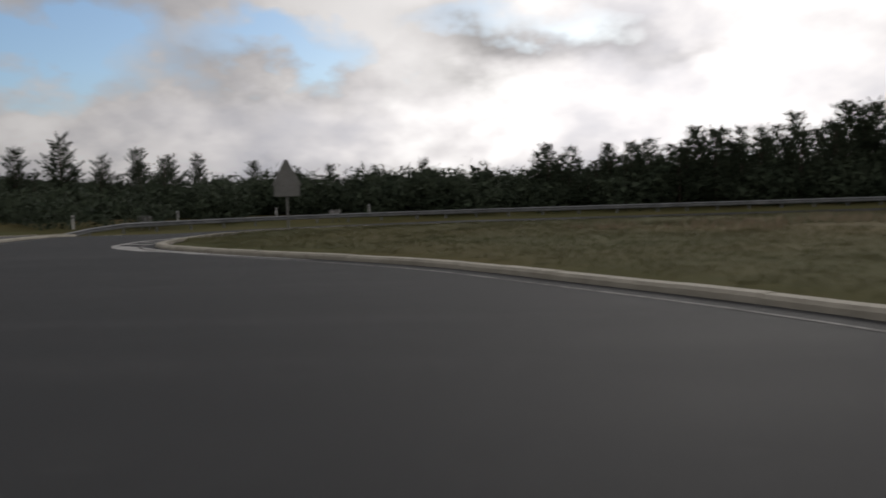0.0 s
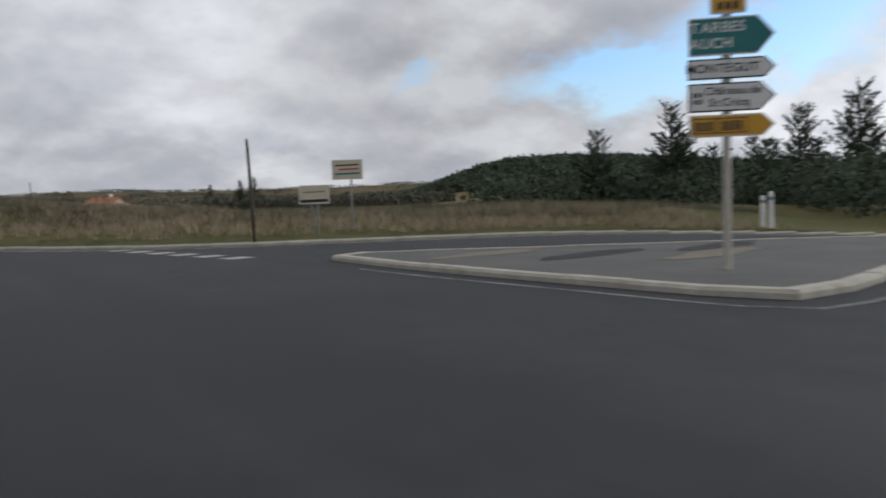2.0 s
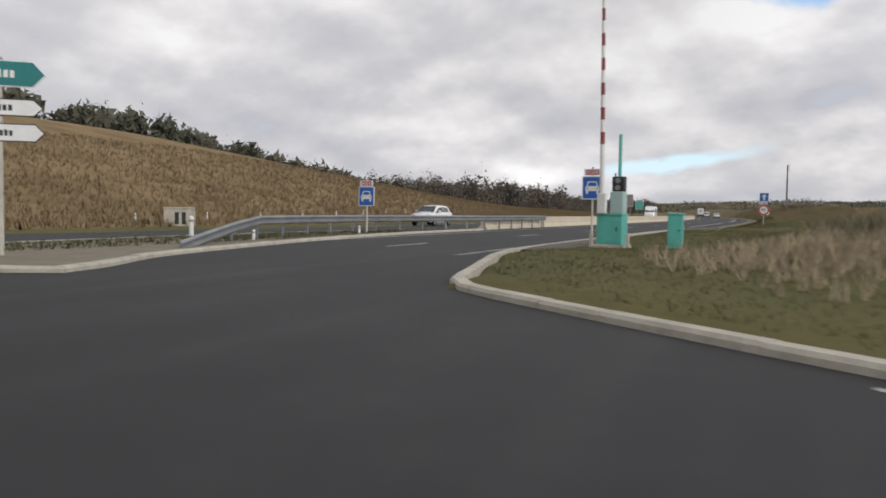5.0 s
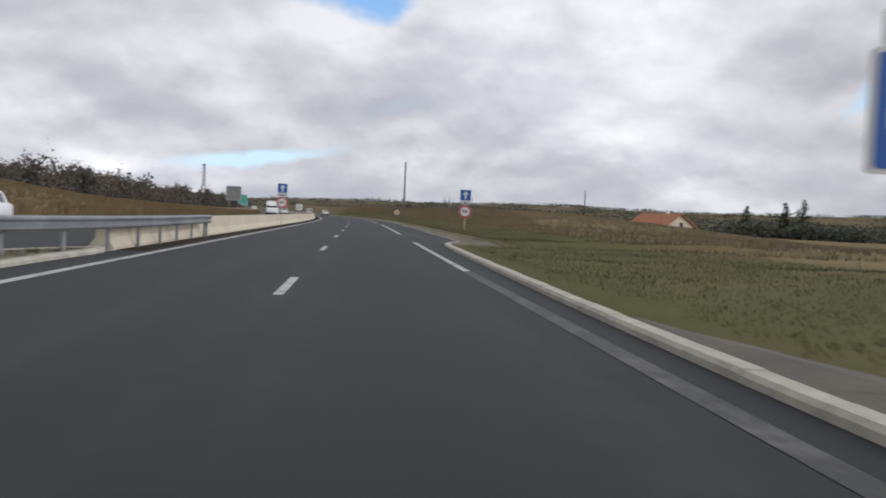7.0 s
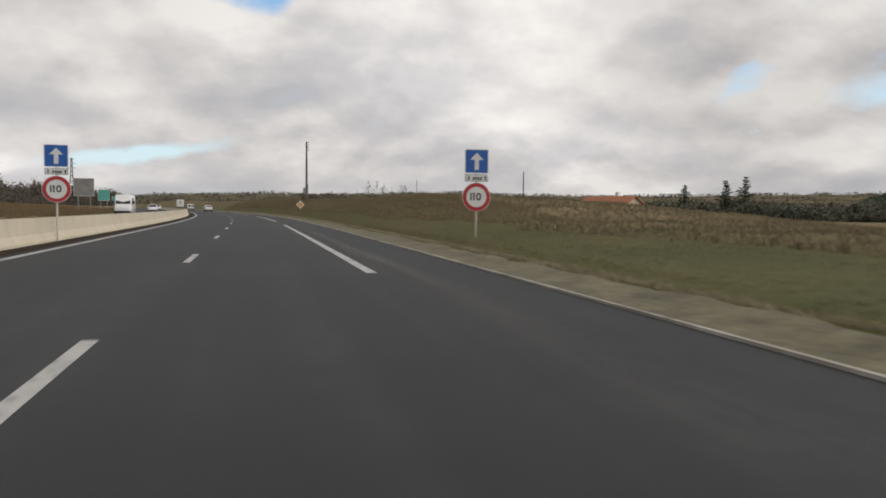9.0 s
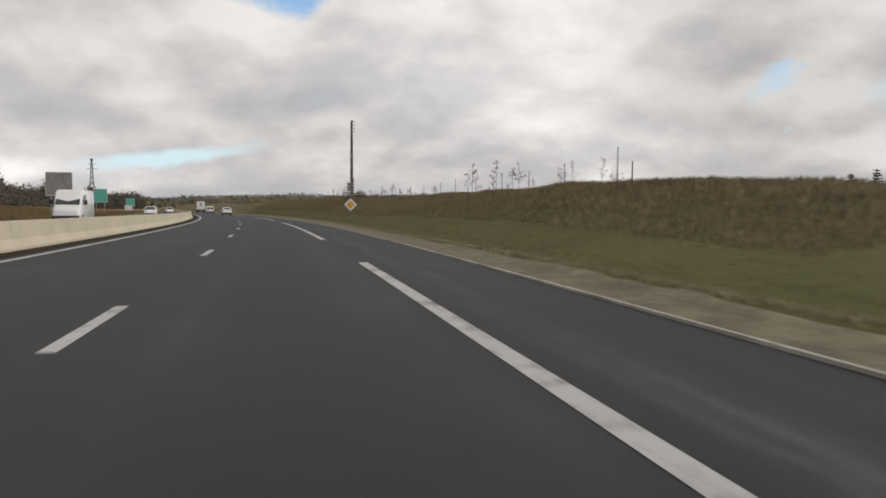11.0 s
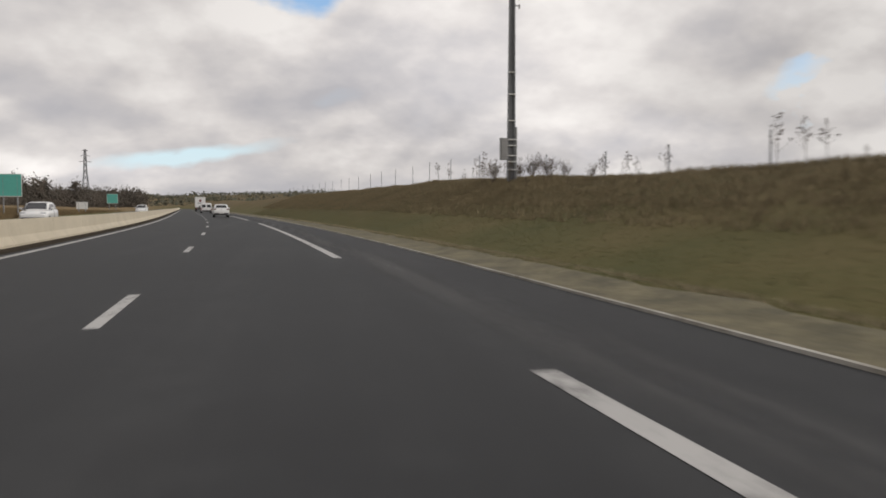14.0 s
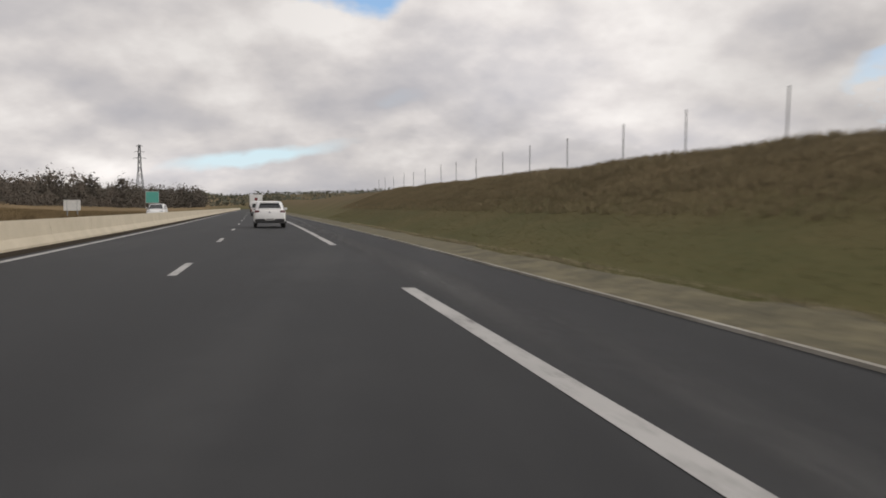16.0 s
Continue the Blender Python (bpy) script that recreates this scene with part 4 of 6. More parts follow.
clumps("hedge", grove(lambda r: (lambda a, d: (d * math.sin(a), 15 + d * math.cos(a), r.uniform(2.0, 3.4), r.uniform(3, 5)))(radians(r.uniform(10, 26)), r.uniform(260, 420)), 130, 26), LEAF, "low dark hedgerows between distant fields", 220, 26, 0.05)


def far_tree(r):
    a, d = r.uniform(-0.9, 1.5), r.uniform(650, 1500)
    return d * math.sin(a), d * math.cos(a), r.uniform(3.0, 5.2), r.uniform(14, 28)
clumps("far_woods", grove(far_tree, 1500, 18), LEAF, "hazy dark woods on the far ridges", 100, 18, 0.10)


# ---------------- signs ----------------
def paint(name, colour, rough=0.45):
    return material(name, (colour, tuple(c * 0.82 for c in colour)), 3.0, rough, fine=20, contrast=(0.3, 0.75))


WHITE = paint("sign_white", (0.72, 0.72, 0.70))
BLUE = paint("sign_blue", (0.018, 0.11, 0.42))
RED = paint("sign_red", (0.42, 0.03, 0.04))
BLACK = paint("sign_black", (0.015, 0.015, 0.017))
GREEN = paint("sign_green", (0.012, 0.17, 0.17))
YELLOW = paint("sign_yellow", (0.62, 0.33, 0.02))
ORANGE = paint("sign_orange", (0.72, 0.34, 0.02))
TEAL = paint("teal_paint", (0.10, 0.42, 0.36))
STEEL = material("galvanised_steel", ((0.20, 0.21, 0.22), (0.34, 0.35, 0.36)), 1.2, 0.5, metal=0.7, fine=14)
GREYBACK = material("sign_back_grey", ((0.20, 0.20, 0.195), (0.30, 0.30, 0.295)), 1.5, 0.6, metal=0.3, fine=14)
POST = material("post_beige", ((0.36, 0.34, 0.29), (0.50, 0.48, 0.42)), 1.5, 0.6, fine=12)


def post(root, z0, z1, r=0.045, mat=None, x=0.0, y=0.06, name="post"):
    return part(name, tube([(x, y, z0), (x, y, z1)], r, 12), mat or POST, root, smooth=False)


def words(text, size, mat, root, x, y, z, name="letter", wide=1.0, heavy=0.02, gap=0.09):
    """Letters of the built-in font, each a thin mesh on a sign's face."""
    made, at = [], 0.0
    for ch in text:
        if ch == " ":
            at += size * 0.18
            continue
        curve = bpy.data.curves.new("tmp_text", "FONT")
        curve.body, curve.size, curve.align_y, curve.extrude = ch, size, "CENTER", 0.0015
        curve.offset = heavy * size
        ob = bpy.data.objects.new("tmp_text", curve)
        me = bpy.data.meshes.new_from_object(ob)
        bpy.data.objects.remove(ob)
        bpy.data.curves.remove(curve)
        xs = [v.co.x for v in me.vertices]
        me.transform(Matrix.Translation((at - min(xs), 0, 0)))
        at += max(xs) - min(xs) + size * gap
        me.materials.append(mat)
        made.append(me)
    for me in made:
        me.transform(Matrix.Translation((x, y, z)) @ Matrix.Rotation(math.pi / 2, 4, "X") @ Matrix.Diagonal((wide, 1, 1, 1)) @ Matrix.Translation((-at / 2, 0, 0)))
        new(name, me).parent = root


def bars(root, rows, mat, y):
    """Illegible lettering: short upright bars of its size. rows: x, z, width, height, count."""
    for x, z, w, h, n in rows:
        r = random.Random(int(1000 * (abs(x) + z)))
        for i in range(n):
            u = x - w / 2 + w * (i + 0.5) / n
            e = w / n * 0.34
            part("letter_bar", plate([(u - e, z - h / 2), (u + e, z - h / 2), (u + e, z + h / 2 * r.uniform(0.6, 1)), (u - e, z + h / 2 * r.uniform(0.6, 1))], 0.002, m=Matrix.Translation((0, y, 0))), mat, root)


def sign_panel(root, name, outline_back, outline_face, mat, y=0.0, back=None, border=None):
    """A sheet-metal panel: grey back tray, white rim, coloured face."""
    p = part(name, plate(outline_back, 0.03, m=Matrix.Translation((0, y, 0))), border or WHITE, root)
    part("face", plate(outline_face, 0.004, m=Matrix.Translation((0, y - 0.005, 0))), mat, p)
    part("back_tray", plate(outline_back, 0.004, m=Matrix.Translation((0, y + 0.0305, 0))), back or GREYBACK, p)
    return p


def brackets(root, zs):
    for z in zs:
        part("bracket", box(0.14, 0.05, 0.04, (0, 0.055, z), 0.006), STEEL, root)


def car_road_sign(x, y, turn, mid):
    """Blue square with a white car, a red road-number plate above."""
    root = thing("motor_road_sign", Matrix.Translation((x, y, gz(x, y) - 0.05 if x > 0 else 0.10)) @ Matrix.Rotation(radians(turn), 4, "Z"),
                 "blue square sign with white car symbol under a red number plate", "road sign", "motor road signs")
    c = mid
    post(root, -0.3, c + 0.75, 0.04)
    p = sign_panel(root, "panel", rounded(0.76, 0.84, 0.05, z=c), rounded(0.69, 0.77, 0.04, z=c), BLUE)
    q = sign_panel(root, "number_plate", rounded(0.62, 0.24, 0.03, z=c + 0.56), rounded(0.47, 0.18, 0.02, z=c + 0.56), RED)
    words("N 124", 0.18, WHITE, q, 0, -0.0065, c + 0.555, wide=1.0)
    brackets(root, (c - 0.28, c + 0.22, c + 0.58))
    # the car symbol: roof frame, body, wheels, headlamps
    bm = plate([(-0.25, c - 0.12), (0.25, c - 0.12), (0.26, c + 0.02), (0.22, c + 0.06), (-0.22, c + 0.06), (-0.26, c + 0.02)], 0.003, m=Matrix.Translation((0, -0.0085, 0)))
    for side in (-1, 1):
        plate([(side * 0.21, c + 0.05), (side * 0.165, c + 0.05), (side * 0.125, c + 0.20), (side * 0.165, c + 0.22)], 0.003, bm, Matrix.Translation((0, -0.0085, 0)))
        plate([(side * 0.23, c - 0.22), (side * 0.155, c - 0.22), (side * 0.155, c - 0.115), (side * 0.23, c - 0.115)], 0.003, bm, Matrix.Translation((0, -0.0085, 0)))
    plate([(-0.165, c + 0.19), (0.165, c + 0.19), (0.145, c + 0.225), (-0.145, c + 0.225)], 0.003, bm, Matrix.Translation((0, -0.0085, 0)))
    part("car_symbol", bm, WHITE, p, "white car symbol")
    for side in (-1, 1):
        part("headlamp_dot", plate(disc(0.028, 16, side * 0.185, c - 0.02), 0.002, m=Matrix.Translation((0, -0.011, 0))), BLUE, p)
    return root


car_road_sign(3.72, 4.85, -4, 1.97)
car_road_sign(-6.5, 6.6, 0, 1.58)


def speed_sign(x, y, z, mid, turn, size=1.0):
    """One-way square, plate and round 110 limit on one post."""
    mid = mid / size
    root = thing("speed_limit_sign", Matrix.Translation((x, y, z)) @ Matrix.Rotation(radians(turn), 4, "Z") @ Matrix.Scale(size, 4),
                 "round red and white 110 sign under a blue arrow square", "road sign", "speed limit signs")
    post(root, -0.3 if z < 0.7 else 0.0, mid + 1.6, 0.035)
    c = mid
    p = sign_panel(root, "limit_disc", disc(0.50, 40, 0, c), disc(0.485, 40, 0, c), RED, border=WHITE)
    part("inner_disc", plate(disc(0.355, 36, 0, c), 0.003, m=Matrix.Translation((0, -0.0085, 0))), WHITE, p, "white inner disc")
    words("110", 0.36, BLACK, p, 0, -0.011, c, wide=1.06, heavy=0.022, gap=0.13)
    a = c + 1.24
    q = sign_panel(root, "arrow_panel", rounded(0.84, 0.84, 0.05, z=a), rounded(0.78, 0.78, 0.04, z=a), BLUE)
    arrow = [(-0.075, a - 0.30), (0.075, a - 0.30), (0.075, a + 0.05), (0.24, a + 0.05), (0, a + 0.30), (-0.24, a + 0.05), (-0.075, a + 0.05)]
    part("arrow", plate(arrow, 0.003, m=Matrix.Translation((0, -0.0085, 0))), WHITE, q, "white upward arrow")
    s = sign_panel(root, "sub_plate", rounded(0.80, 0.24, 0.02, z=c + 0.66), rounded(0.77, 0.21, 0.02, z=c + 0.66), WHITE, border=BLACK)
    bars(s, ((-0.28, c + 0.66, 0.07, 0.15, 1), (0.02, c + 0.65, 0.34, 0.12, 4), (0.31, c + 0.66, 0.07, 0.15, 1)), BLACK, -0.008)
    brackets(root, (c - 0.2, c + 0.2, a - 0.2, a + 0.2))
    return root


speed_sign(8.23, 59.1, gz(8.23, 59.1), 1.62 - gz(8.23, 59.1), -4)
sx, sy = road(-4.82, 60.5)
speed_sign(sx, sy, 0.0, 1.70, 3, 0.87)


def priority_sign(x, y):
    z = gz(x, y)
    root = thing("priority_sign", Matrix.Translation((x, y, z)), "orange and white diamond priority sign on a thin post", "road sign")
    c = 1.56 - z
    post(root, -0.3, c + 0.2, 0.032, STEEL)
    di = lambda r: [(0, c - r), (r, c), (0, c + r), (-r, c)]
    p = sign_panel(root, "panel", di(0.535), di(0.515), WHITE)
    part("black_line", plate(di(0.345), 0.002, m=Matrix.Translation((0, -0.0075, 0))), BLACK, p)
    part("orange_centre", plate(di(0.325), 0.003, m=Matrix.Translation((0, -0.0105, 0))), ORANGE, p, "orange diamond centre")
    brackets(root, (c - 0.12, c + 0.1))


priority_sign(7.1, 136.4)


def pointer(root, z, w, h, tip, mat, rim, letters, rows, x=-0.12, double=True):
    """A direction pointer: square at the left, pointed at the right."""
    def shape(g):
        return [(x - w / 2 + g, z - h / 2 + g), (x + w / 2 - tip, z - h / 2 + g), (x + w / 2 - g * 1.3, z), (x + w / 2 - tip, z + h / 2 - g), (x - w / 2 + g, z + h / 2 - g)]
    p = sign_panel(root, "pointer", shape(0), shape(0.02), mat, border=rim)
    bars(p, rows, letters, -0.008)
    part("clamp", box(0.12, 0.06, 0.05, (0, 0.05, z + h / 2 + 0.005), 0.006), STEEL, root)
    return p


def direction_sign():
    root = thing("direction_sign", Matrix.Translation((26.98, -48.52, 0.10)) @ Matrix.Rotation(radians(-48), 4, "Z"),
                 "stack of green, white and yellow direction pointers on a post", "direction sign")
    post(root, -0.2, 3.62, 0.055)
    x = 0.06
    top = sign_panel(root, "number_plate", rounded(0.46, 0.21, 0.02, x=0.02, z=3.53), rounded(0.42, 0.17, 0.02, x=0.02, z=3.53), YELLOW)
    bars(top, ((0.02, 3.53, 0.30, 0.11, 3),), BLACK, -0.008)
    green = pointer(root, 3.13, 1.10, 0.50, 0.22, GREEN, WHITE, WHITE, (), x)
    village = pointer(root, 2.70, 1.12, 0.27, 0.14, WHITE, BLACK, BLACK, (), x)
    castle = pointer(root, 2.32, 1.12, 0.38, 0.20, WHITE, BLACK, BLACK, ((-0.38, 2.36, 0.13, 0.07, 3), (-0.38, 2.27, 0.13, 0.07, 3)), x)
    for text, size, mat, panel, at, z in (("TARBES", 0.19, WHITE, green, -0.11, 3.24), ("AUCH", 0.19, WHITE, green, -0.20, 3.03), ("MONTÉGUT", 0.165, BLACK, village, -0.05, 2.70),
                                          ("Château de", 0.145, BLACK, castle, 0.08, 2.40), ("St Cricq", 0.145, BLACK, castle, 0.03, 2.245)):
        words(text, size, mat, panel, at, -0.0085, z, heavy=0.015)
    p = pointer(root, 1.94, 1.10, 0.30, 0.16, YELLOW, WHITE, BLACK, ((-0.30, 1.94, 0.24, 0.14, 3), (0.06, 1.94, 0.28, 0.14, 4)), x)
    for u, w in ((-0.30, 0.32), (0.06, 0.38)):
        bm = bmesh.new()
        for z in (1.84, 2.03):
            plate([(u - w / 2, z), (u + w / 2, z), (u + w / 2, z + 0.012), (u - w / 2, z + 0.012)], 0.002, bm, Matrix.Translation((0, -0.008, 0)))
        for v in (u - w / 2, u + w / 2):
            plate([(v - 0.006, 1.84), (v + 0.006, 1.84), (v + 0.006, 2.04), (v - 0.006, 2.04)], 0.002, bm, Matrix.Translation((0, -0.0081, 0)))
        part("black_frame", bm, BLACK, p)


direction_sign()


def median_direction_sign():
    root = thing("direction_sign", Matrix.Translation((-4.3, -12.4, 0.10)) @ Matrix.Rotation(radians(42), 4, "Z"),
                 "green and white direction pointers on the median nose", "direction sign")
    post(root, -0.2, 3.95, 0.055)
    pointer(root, 3.62, 1.3, 0.52, 0.24, GREEN, WHITE, WHITE, ((-0.05, 3.62, 0.7, 0.16, 6),), 0.2)
    pointer(root, 2.95, 1.2, 0.34, 0.18, WHITE, BLACK, BLACK, ((-0.05, 2.95, 0.6, 0.13, 6),), 0.2)
    pointer(root, 2.45, 1.25, 0.36, 0.18, WHITE, BLACK, BLACK, ((-0.05, 2.45, 0.6, 0.13, 7),), 0.2)


median_direction_sign()


def warning_sign():
    z = gz(32.4, -59.9)
    root = thing("warning_sign", Matrix.Translation((32.4, -59.9, z)) @ Matrix.Rotation(radians(118), 4, "Z"),
                 "grey back of a triangular warning sign with plate below", "road sign")
    post(root, -0.3, 2.3 - z, 0.035, GREYBACK, y=-0.04)
    a, b = 2.72 - z, 1.76 - z
    tri = lambda g: [(-0.56 + g, b + g * 0.6), (0.56 - g, b + g * 0.6), (0.05, a - g), (-0.05, a - g)]
    sign_panel(root, "triangle", tri(0.0), tri(0.03), GREYBACK, border=GREYBACK)
    sign_panel(root, "sub_plate", rounded(0.95, 0.40, 0.03, z=b - 0.205), rounded(0.9, 0.36, 0.03, z=b - 0.205), WHITE, border=GREYBACK)
    for z_ in (b + 0.15, b + 0.45):
        part("rail", box(0.5, 0.03, 0.04, (0, -0.03, z_), 0.004), GREYBACK, root)


warning_sign()


def billboard(x, y, mid, w, h, turn, legs, label, stripe):
    z = gz(x, y)
    root = thing("billboard", Matrix.Translation((x, y, z)) @ Matrix.Rotation(radians(turn), 4, "Z"), label, "billboard", "roadside billboards")
    c = mid - z
    for u in legs:
        post(root, -0.3, c + h * 0.3, 0.03, GREYBACK, x=u, name="leg")
    p = sign_panel(root, "panel", rounded(w, h, 0.02, z=c), rounded(w - 0.05, h - 0.05, 0.02, z=c), paint("poster_cream", (0.60, 0.53, 0.40)))
    for i, (u, v, ww, hh, m) in enumerate(stripe):
        part("printed_band", plate([(u - ww / 2, c + v), (u + ww / 2, c + v + 0.02), (u + ww / 2, c + v + hh + 0.02), (u - ww / 2, c + v + hh)], 0.002, m=Matrix.Translation((0, -0.008, 0))), m, p)


billboard(31.0, -31.0, 2.25, 1.05, 0.68, -32, (0.12,), "cream roadside advertising board with faded dark bands", ((0, 0.12, 0.8, 0.05, BLACK), (0.05, -0.02, 0.7, 0.05, RED), (0, -0.18, 0.85, 0.06, GREEN)))
billboard(29.6, -31.2, 1.42, 1.0, 0.62, -30, (-0.1, 0.1), "pale advertising board with a dark lower edge", ((0, -0.27, 0.92, 0.10, BLACK), (0, 0.05, 0.7, 0.05, GREYBACK)))


def road_side_board(x, y, mid, w, h, face, label, legs=(-0.3, 0.3), turn=0):
    z = gz(x, y)
    root = thing("sign_board", Matrix.Translation((x, y, z)) @ Matrix.Rotation(radians(turn), 4, "Z"), label, "sign board")
    c = mid - z
    for u in legs:
        post(root, -0.4, c + h * 0.4, 0.07, STEEL, x=u * w, name="leg")
    sign_panel(root, "panel", rounded(w, h, 0.06, z=c), rounded(w - 0.12, h - 0.12, 0.05, z=c), face)
    for v in (-0.25, 0.25):
        part("stiffener", box(w * 0.94, 0.05, 0.08, (0, 0.065, c + v * h), 0.01), STEEL, root)


road_side_board(-27.8, 184.3, 4.4, 3.4, 3.2, GREYBACK, "plain grey back of a large direction board")
road_side_board(-32.2, 230.7, 3.6, 2.5, 2.6, TEAL, "turquoise-green direction board beside the carriageway")
road_side_board(-50.0, 364.7, 3.4, 2.9, 2.6, TEAL, "small-looking turquoise-green direction board far off")
bx, by = road(-17.5, 268)
road_side_board(bx, by, 1.35, 1.7, 1.1, WHITE, "pale grey board low beside the carriageway")


def chevron(x, y, turn):
    z = gz(x, y)
    root = thing("chevron_board", Matrix.Translation((x, y, z)) @ Matrix.Rotation(radians(turn), 4, "Z"), "dark board with white chevrons pointing round the bend", "chevron board", "chevron boards")
    for u in (-0.25, 0.25):
        post(root, -0.3, 0.85, 0.03, STEEL, x=u, name="leg")
    p = sign_panel(root, "panel", rounded(0.84, 0.46, 0.02, z=0.72), rounded(0.80, 0.42, 0.02, z=0.72), BLACK)
    for i in range(3):
        u = -0.26 + 0.24 * i
        part("chevron", plate([(u - 0.06, 0.72), (u + 0.05, 0.88), (u + 0.13, 0.88), (u + 0.03, 0.72), (u + 0.13, 0.56), (u + 0.05, 0.56)], 0.003, m=Matrix.Translation((0, -0.0085, 0))), WHITE, p)


chevron(54.2, -43.8, -70)
chevron(61.3, -55.1, -88)


# ---------------- roadside furniture ----------------
def marker_post(x, y, tall, wide=0.11, label="white plastic marker post with grey reflector band", group="marker posts"):
    z = gz(x, y)
    root = thing("marker_post", Matrix.Translation((x, y, max(z, 0.0))), label, "marker post", group)
    bm = tube([(0, 0, -0.1), (0, 0, tall * 0.9), (0, 0, tall * 0.97), (0, 0, tall)], [wide / 2, wide / 2, wide * 0.42, wide * 0.2], 14)
    part("body", bm, WHITE, root, smooth=False)
    part("reflector_band", tube([(0, 0, tall * 0.74), (0, 0, tall * 0.84)], wide / 2 + 0.004, 14), GREYBACK, root)


for x, y in ((48.8, -41.9), (54.6, -45.9), (59.4, -51.2), (62.1, -57.5)):
    marker_post(x, y, 0.75)
marker_post(41.1, -40.6, 1.08, 0.16, "stout white concrete bollard on the verge")
marker_post(41.6, -40.0, 0.95, 0.16, "stout white concrete bollard on the verge")
for x, y in ((-4.9, -2.6), (-5.9, 6.0)):
    marker_post(x - 0.6, y, 0.42, 0.10, "short white reflector post on the median", "median posts")
marker_post(-8.9, -1.6, 0.8, 0.16, "white post on the median island", "median posts")
for i in range(9):
    x, y = -21 - 1.2 * i, 8 + 7 * i
    marker_post(x, y, 0.6, 0.1, "small white post along the far verge", "far verge posts")


def headwall(x, y):
    z = gz(x, y)
    root = thing("culvert_headwall", Matrix.Translation((x, y, z)) @ Matrix.Rotation(radians(40), 4, "Z"), "pale concrete culvert headwall in the grass slope", "headwall")
    bm = box(1.5, 0.25, 1.0, (0, 0, -0.1), 0.02)
    part("front_wall", bm, CONCRETE, root)
    part("wing_wall", box(0.22, 0.9, 0.85, (-0.66, 0.55, -0.1), 0.02), CONCRETE, root)
    part("wing_wall", box(0.22, 0.9, 0.85, (0.66, 0.55, -0.1), 0.02), CONCRETE, root)
    # the wall is uncut: black slabs paint the shade inside its two openings
    for u in (-0.12, 0.22):
        part("slot_shade", box(0.20, 0.02, 0.62, (u, -0.128, 0.10), 0.004), BLACK, root, "black slab painted as the shade of an upright opening")
    part("cap_stone", box(1.6, 0.34, 0.07, (0, 0, 0.90), 0.015), CONCRETE, root)


headwall(-18.6, 8.6)


def rail_section(a, b, za, zb):
    """One W-beam between two posts."""
    prof = [(0.0, 0.155), (0.035, 0.15), (0.075, 0.11), (0.075, 0.07), (0.02, 0.03), (0.02, -0.03), (0.075, -0.07), (0.075, -0.11), (0.035, -0.15), (0.0, -0.155)]
    d = Vector((b[0] - a[0], b[1] - a[1], 0)).normalized()
    n = Vector((d.y, -d.x, 0))
    bm = bmesh.new()
    ends = []
    for p, z in ((a, za), (b, zb)):
        ends.append([bm.verts.new(Vector((p[0], p[1], z)) + n * u + Vector((0, 0, v))) for u, v in prof])
        ends[-1] += [bm.verts.new(Vector((p[0], p[1], z)) + n * (u - 0.006) + Vector((0, 0, v))) for u, v in prof[::-1]]
    k = len(ends[0])
    for j in range(k):
        bm.faces.new((ends[0][j], ends[0][(j + 1) % k], ends[1][(j + 1) % k], ends[1][j]))
    bmesh.ops.recalc_face_normals(bm, faces=bm.faces[:])
    return bm


def guardrail(line, z0, label, ramp=3, turned=1):
    """Steel crash barrier: posts every two metres, W-beams, spacers; its first end ramps into the ground."""
    pts = smooth_line(line, 2.0)
    root = thing("guardrail", Matrix(), label, "guardrail")
    zs = [z0 + 0.62 * min(1.0, (i + 0.12) / ramp) for i in range(len(pts))]
    for i, (p, q) in enumerate(zip(pts, pts[1:])):
        part("rail_section", rail_section(p, q, zs[i], zs[i + 1]), STEEL, root)
    back = offset(pts, -0.12)
    for i, (p, b) in enumerate(zip(pts, back)):
        if i == 0:
            continue
        a = math.atan2(pts[i][1] - pts[i - 1][1], pts[i][0] - pts[i - 1][0])
        bm = box(0.06, 0.12, max(0.15, zs[i] - z0 + 0.22), (b[0], b[1], z0 - 0.1), 0.006, turn=Matrix.Rotation(a - math.pi / 2, 4, "Z"))
        part("post", bm, STEEL, root)
        bm = box(0.10, 0.09, 0.18, ((p[0] + b[0]) / 2, (p[1] + b[1]) / 2, zs[i] - 0.09), 0.006, turn=Matrix.Rotation(a, 4, "Z"))
        part("spacer", bm, STEEL, root)
    return root


guardrail([(-3.7, -8.0), (-5.6, -3.0), (-7.0, 3.0), (-7.35, 8.5), (-6.75, 14), (-5.85, 18.7), (-5.58, 24), (-5.53, 31)], 0.08, "galvanised steel crash barrier along the median island")
guardrail([(63.2, -96), (63.2, -78), (62.6, -64), (60.2, -54), (55.6, -47.8), (49.5, -43.6), (44.2, -42.3)][::-1], -0.64, "galvanised steel crash barrier round the outside of the bend")


PALE_TEAL = paint("pale_teal", (0.36, 0.48, 0.46))
DARK_RED = paint("arm_red", (0.22, 0.035, 0.035))


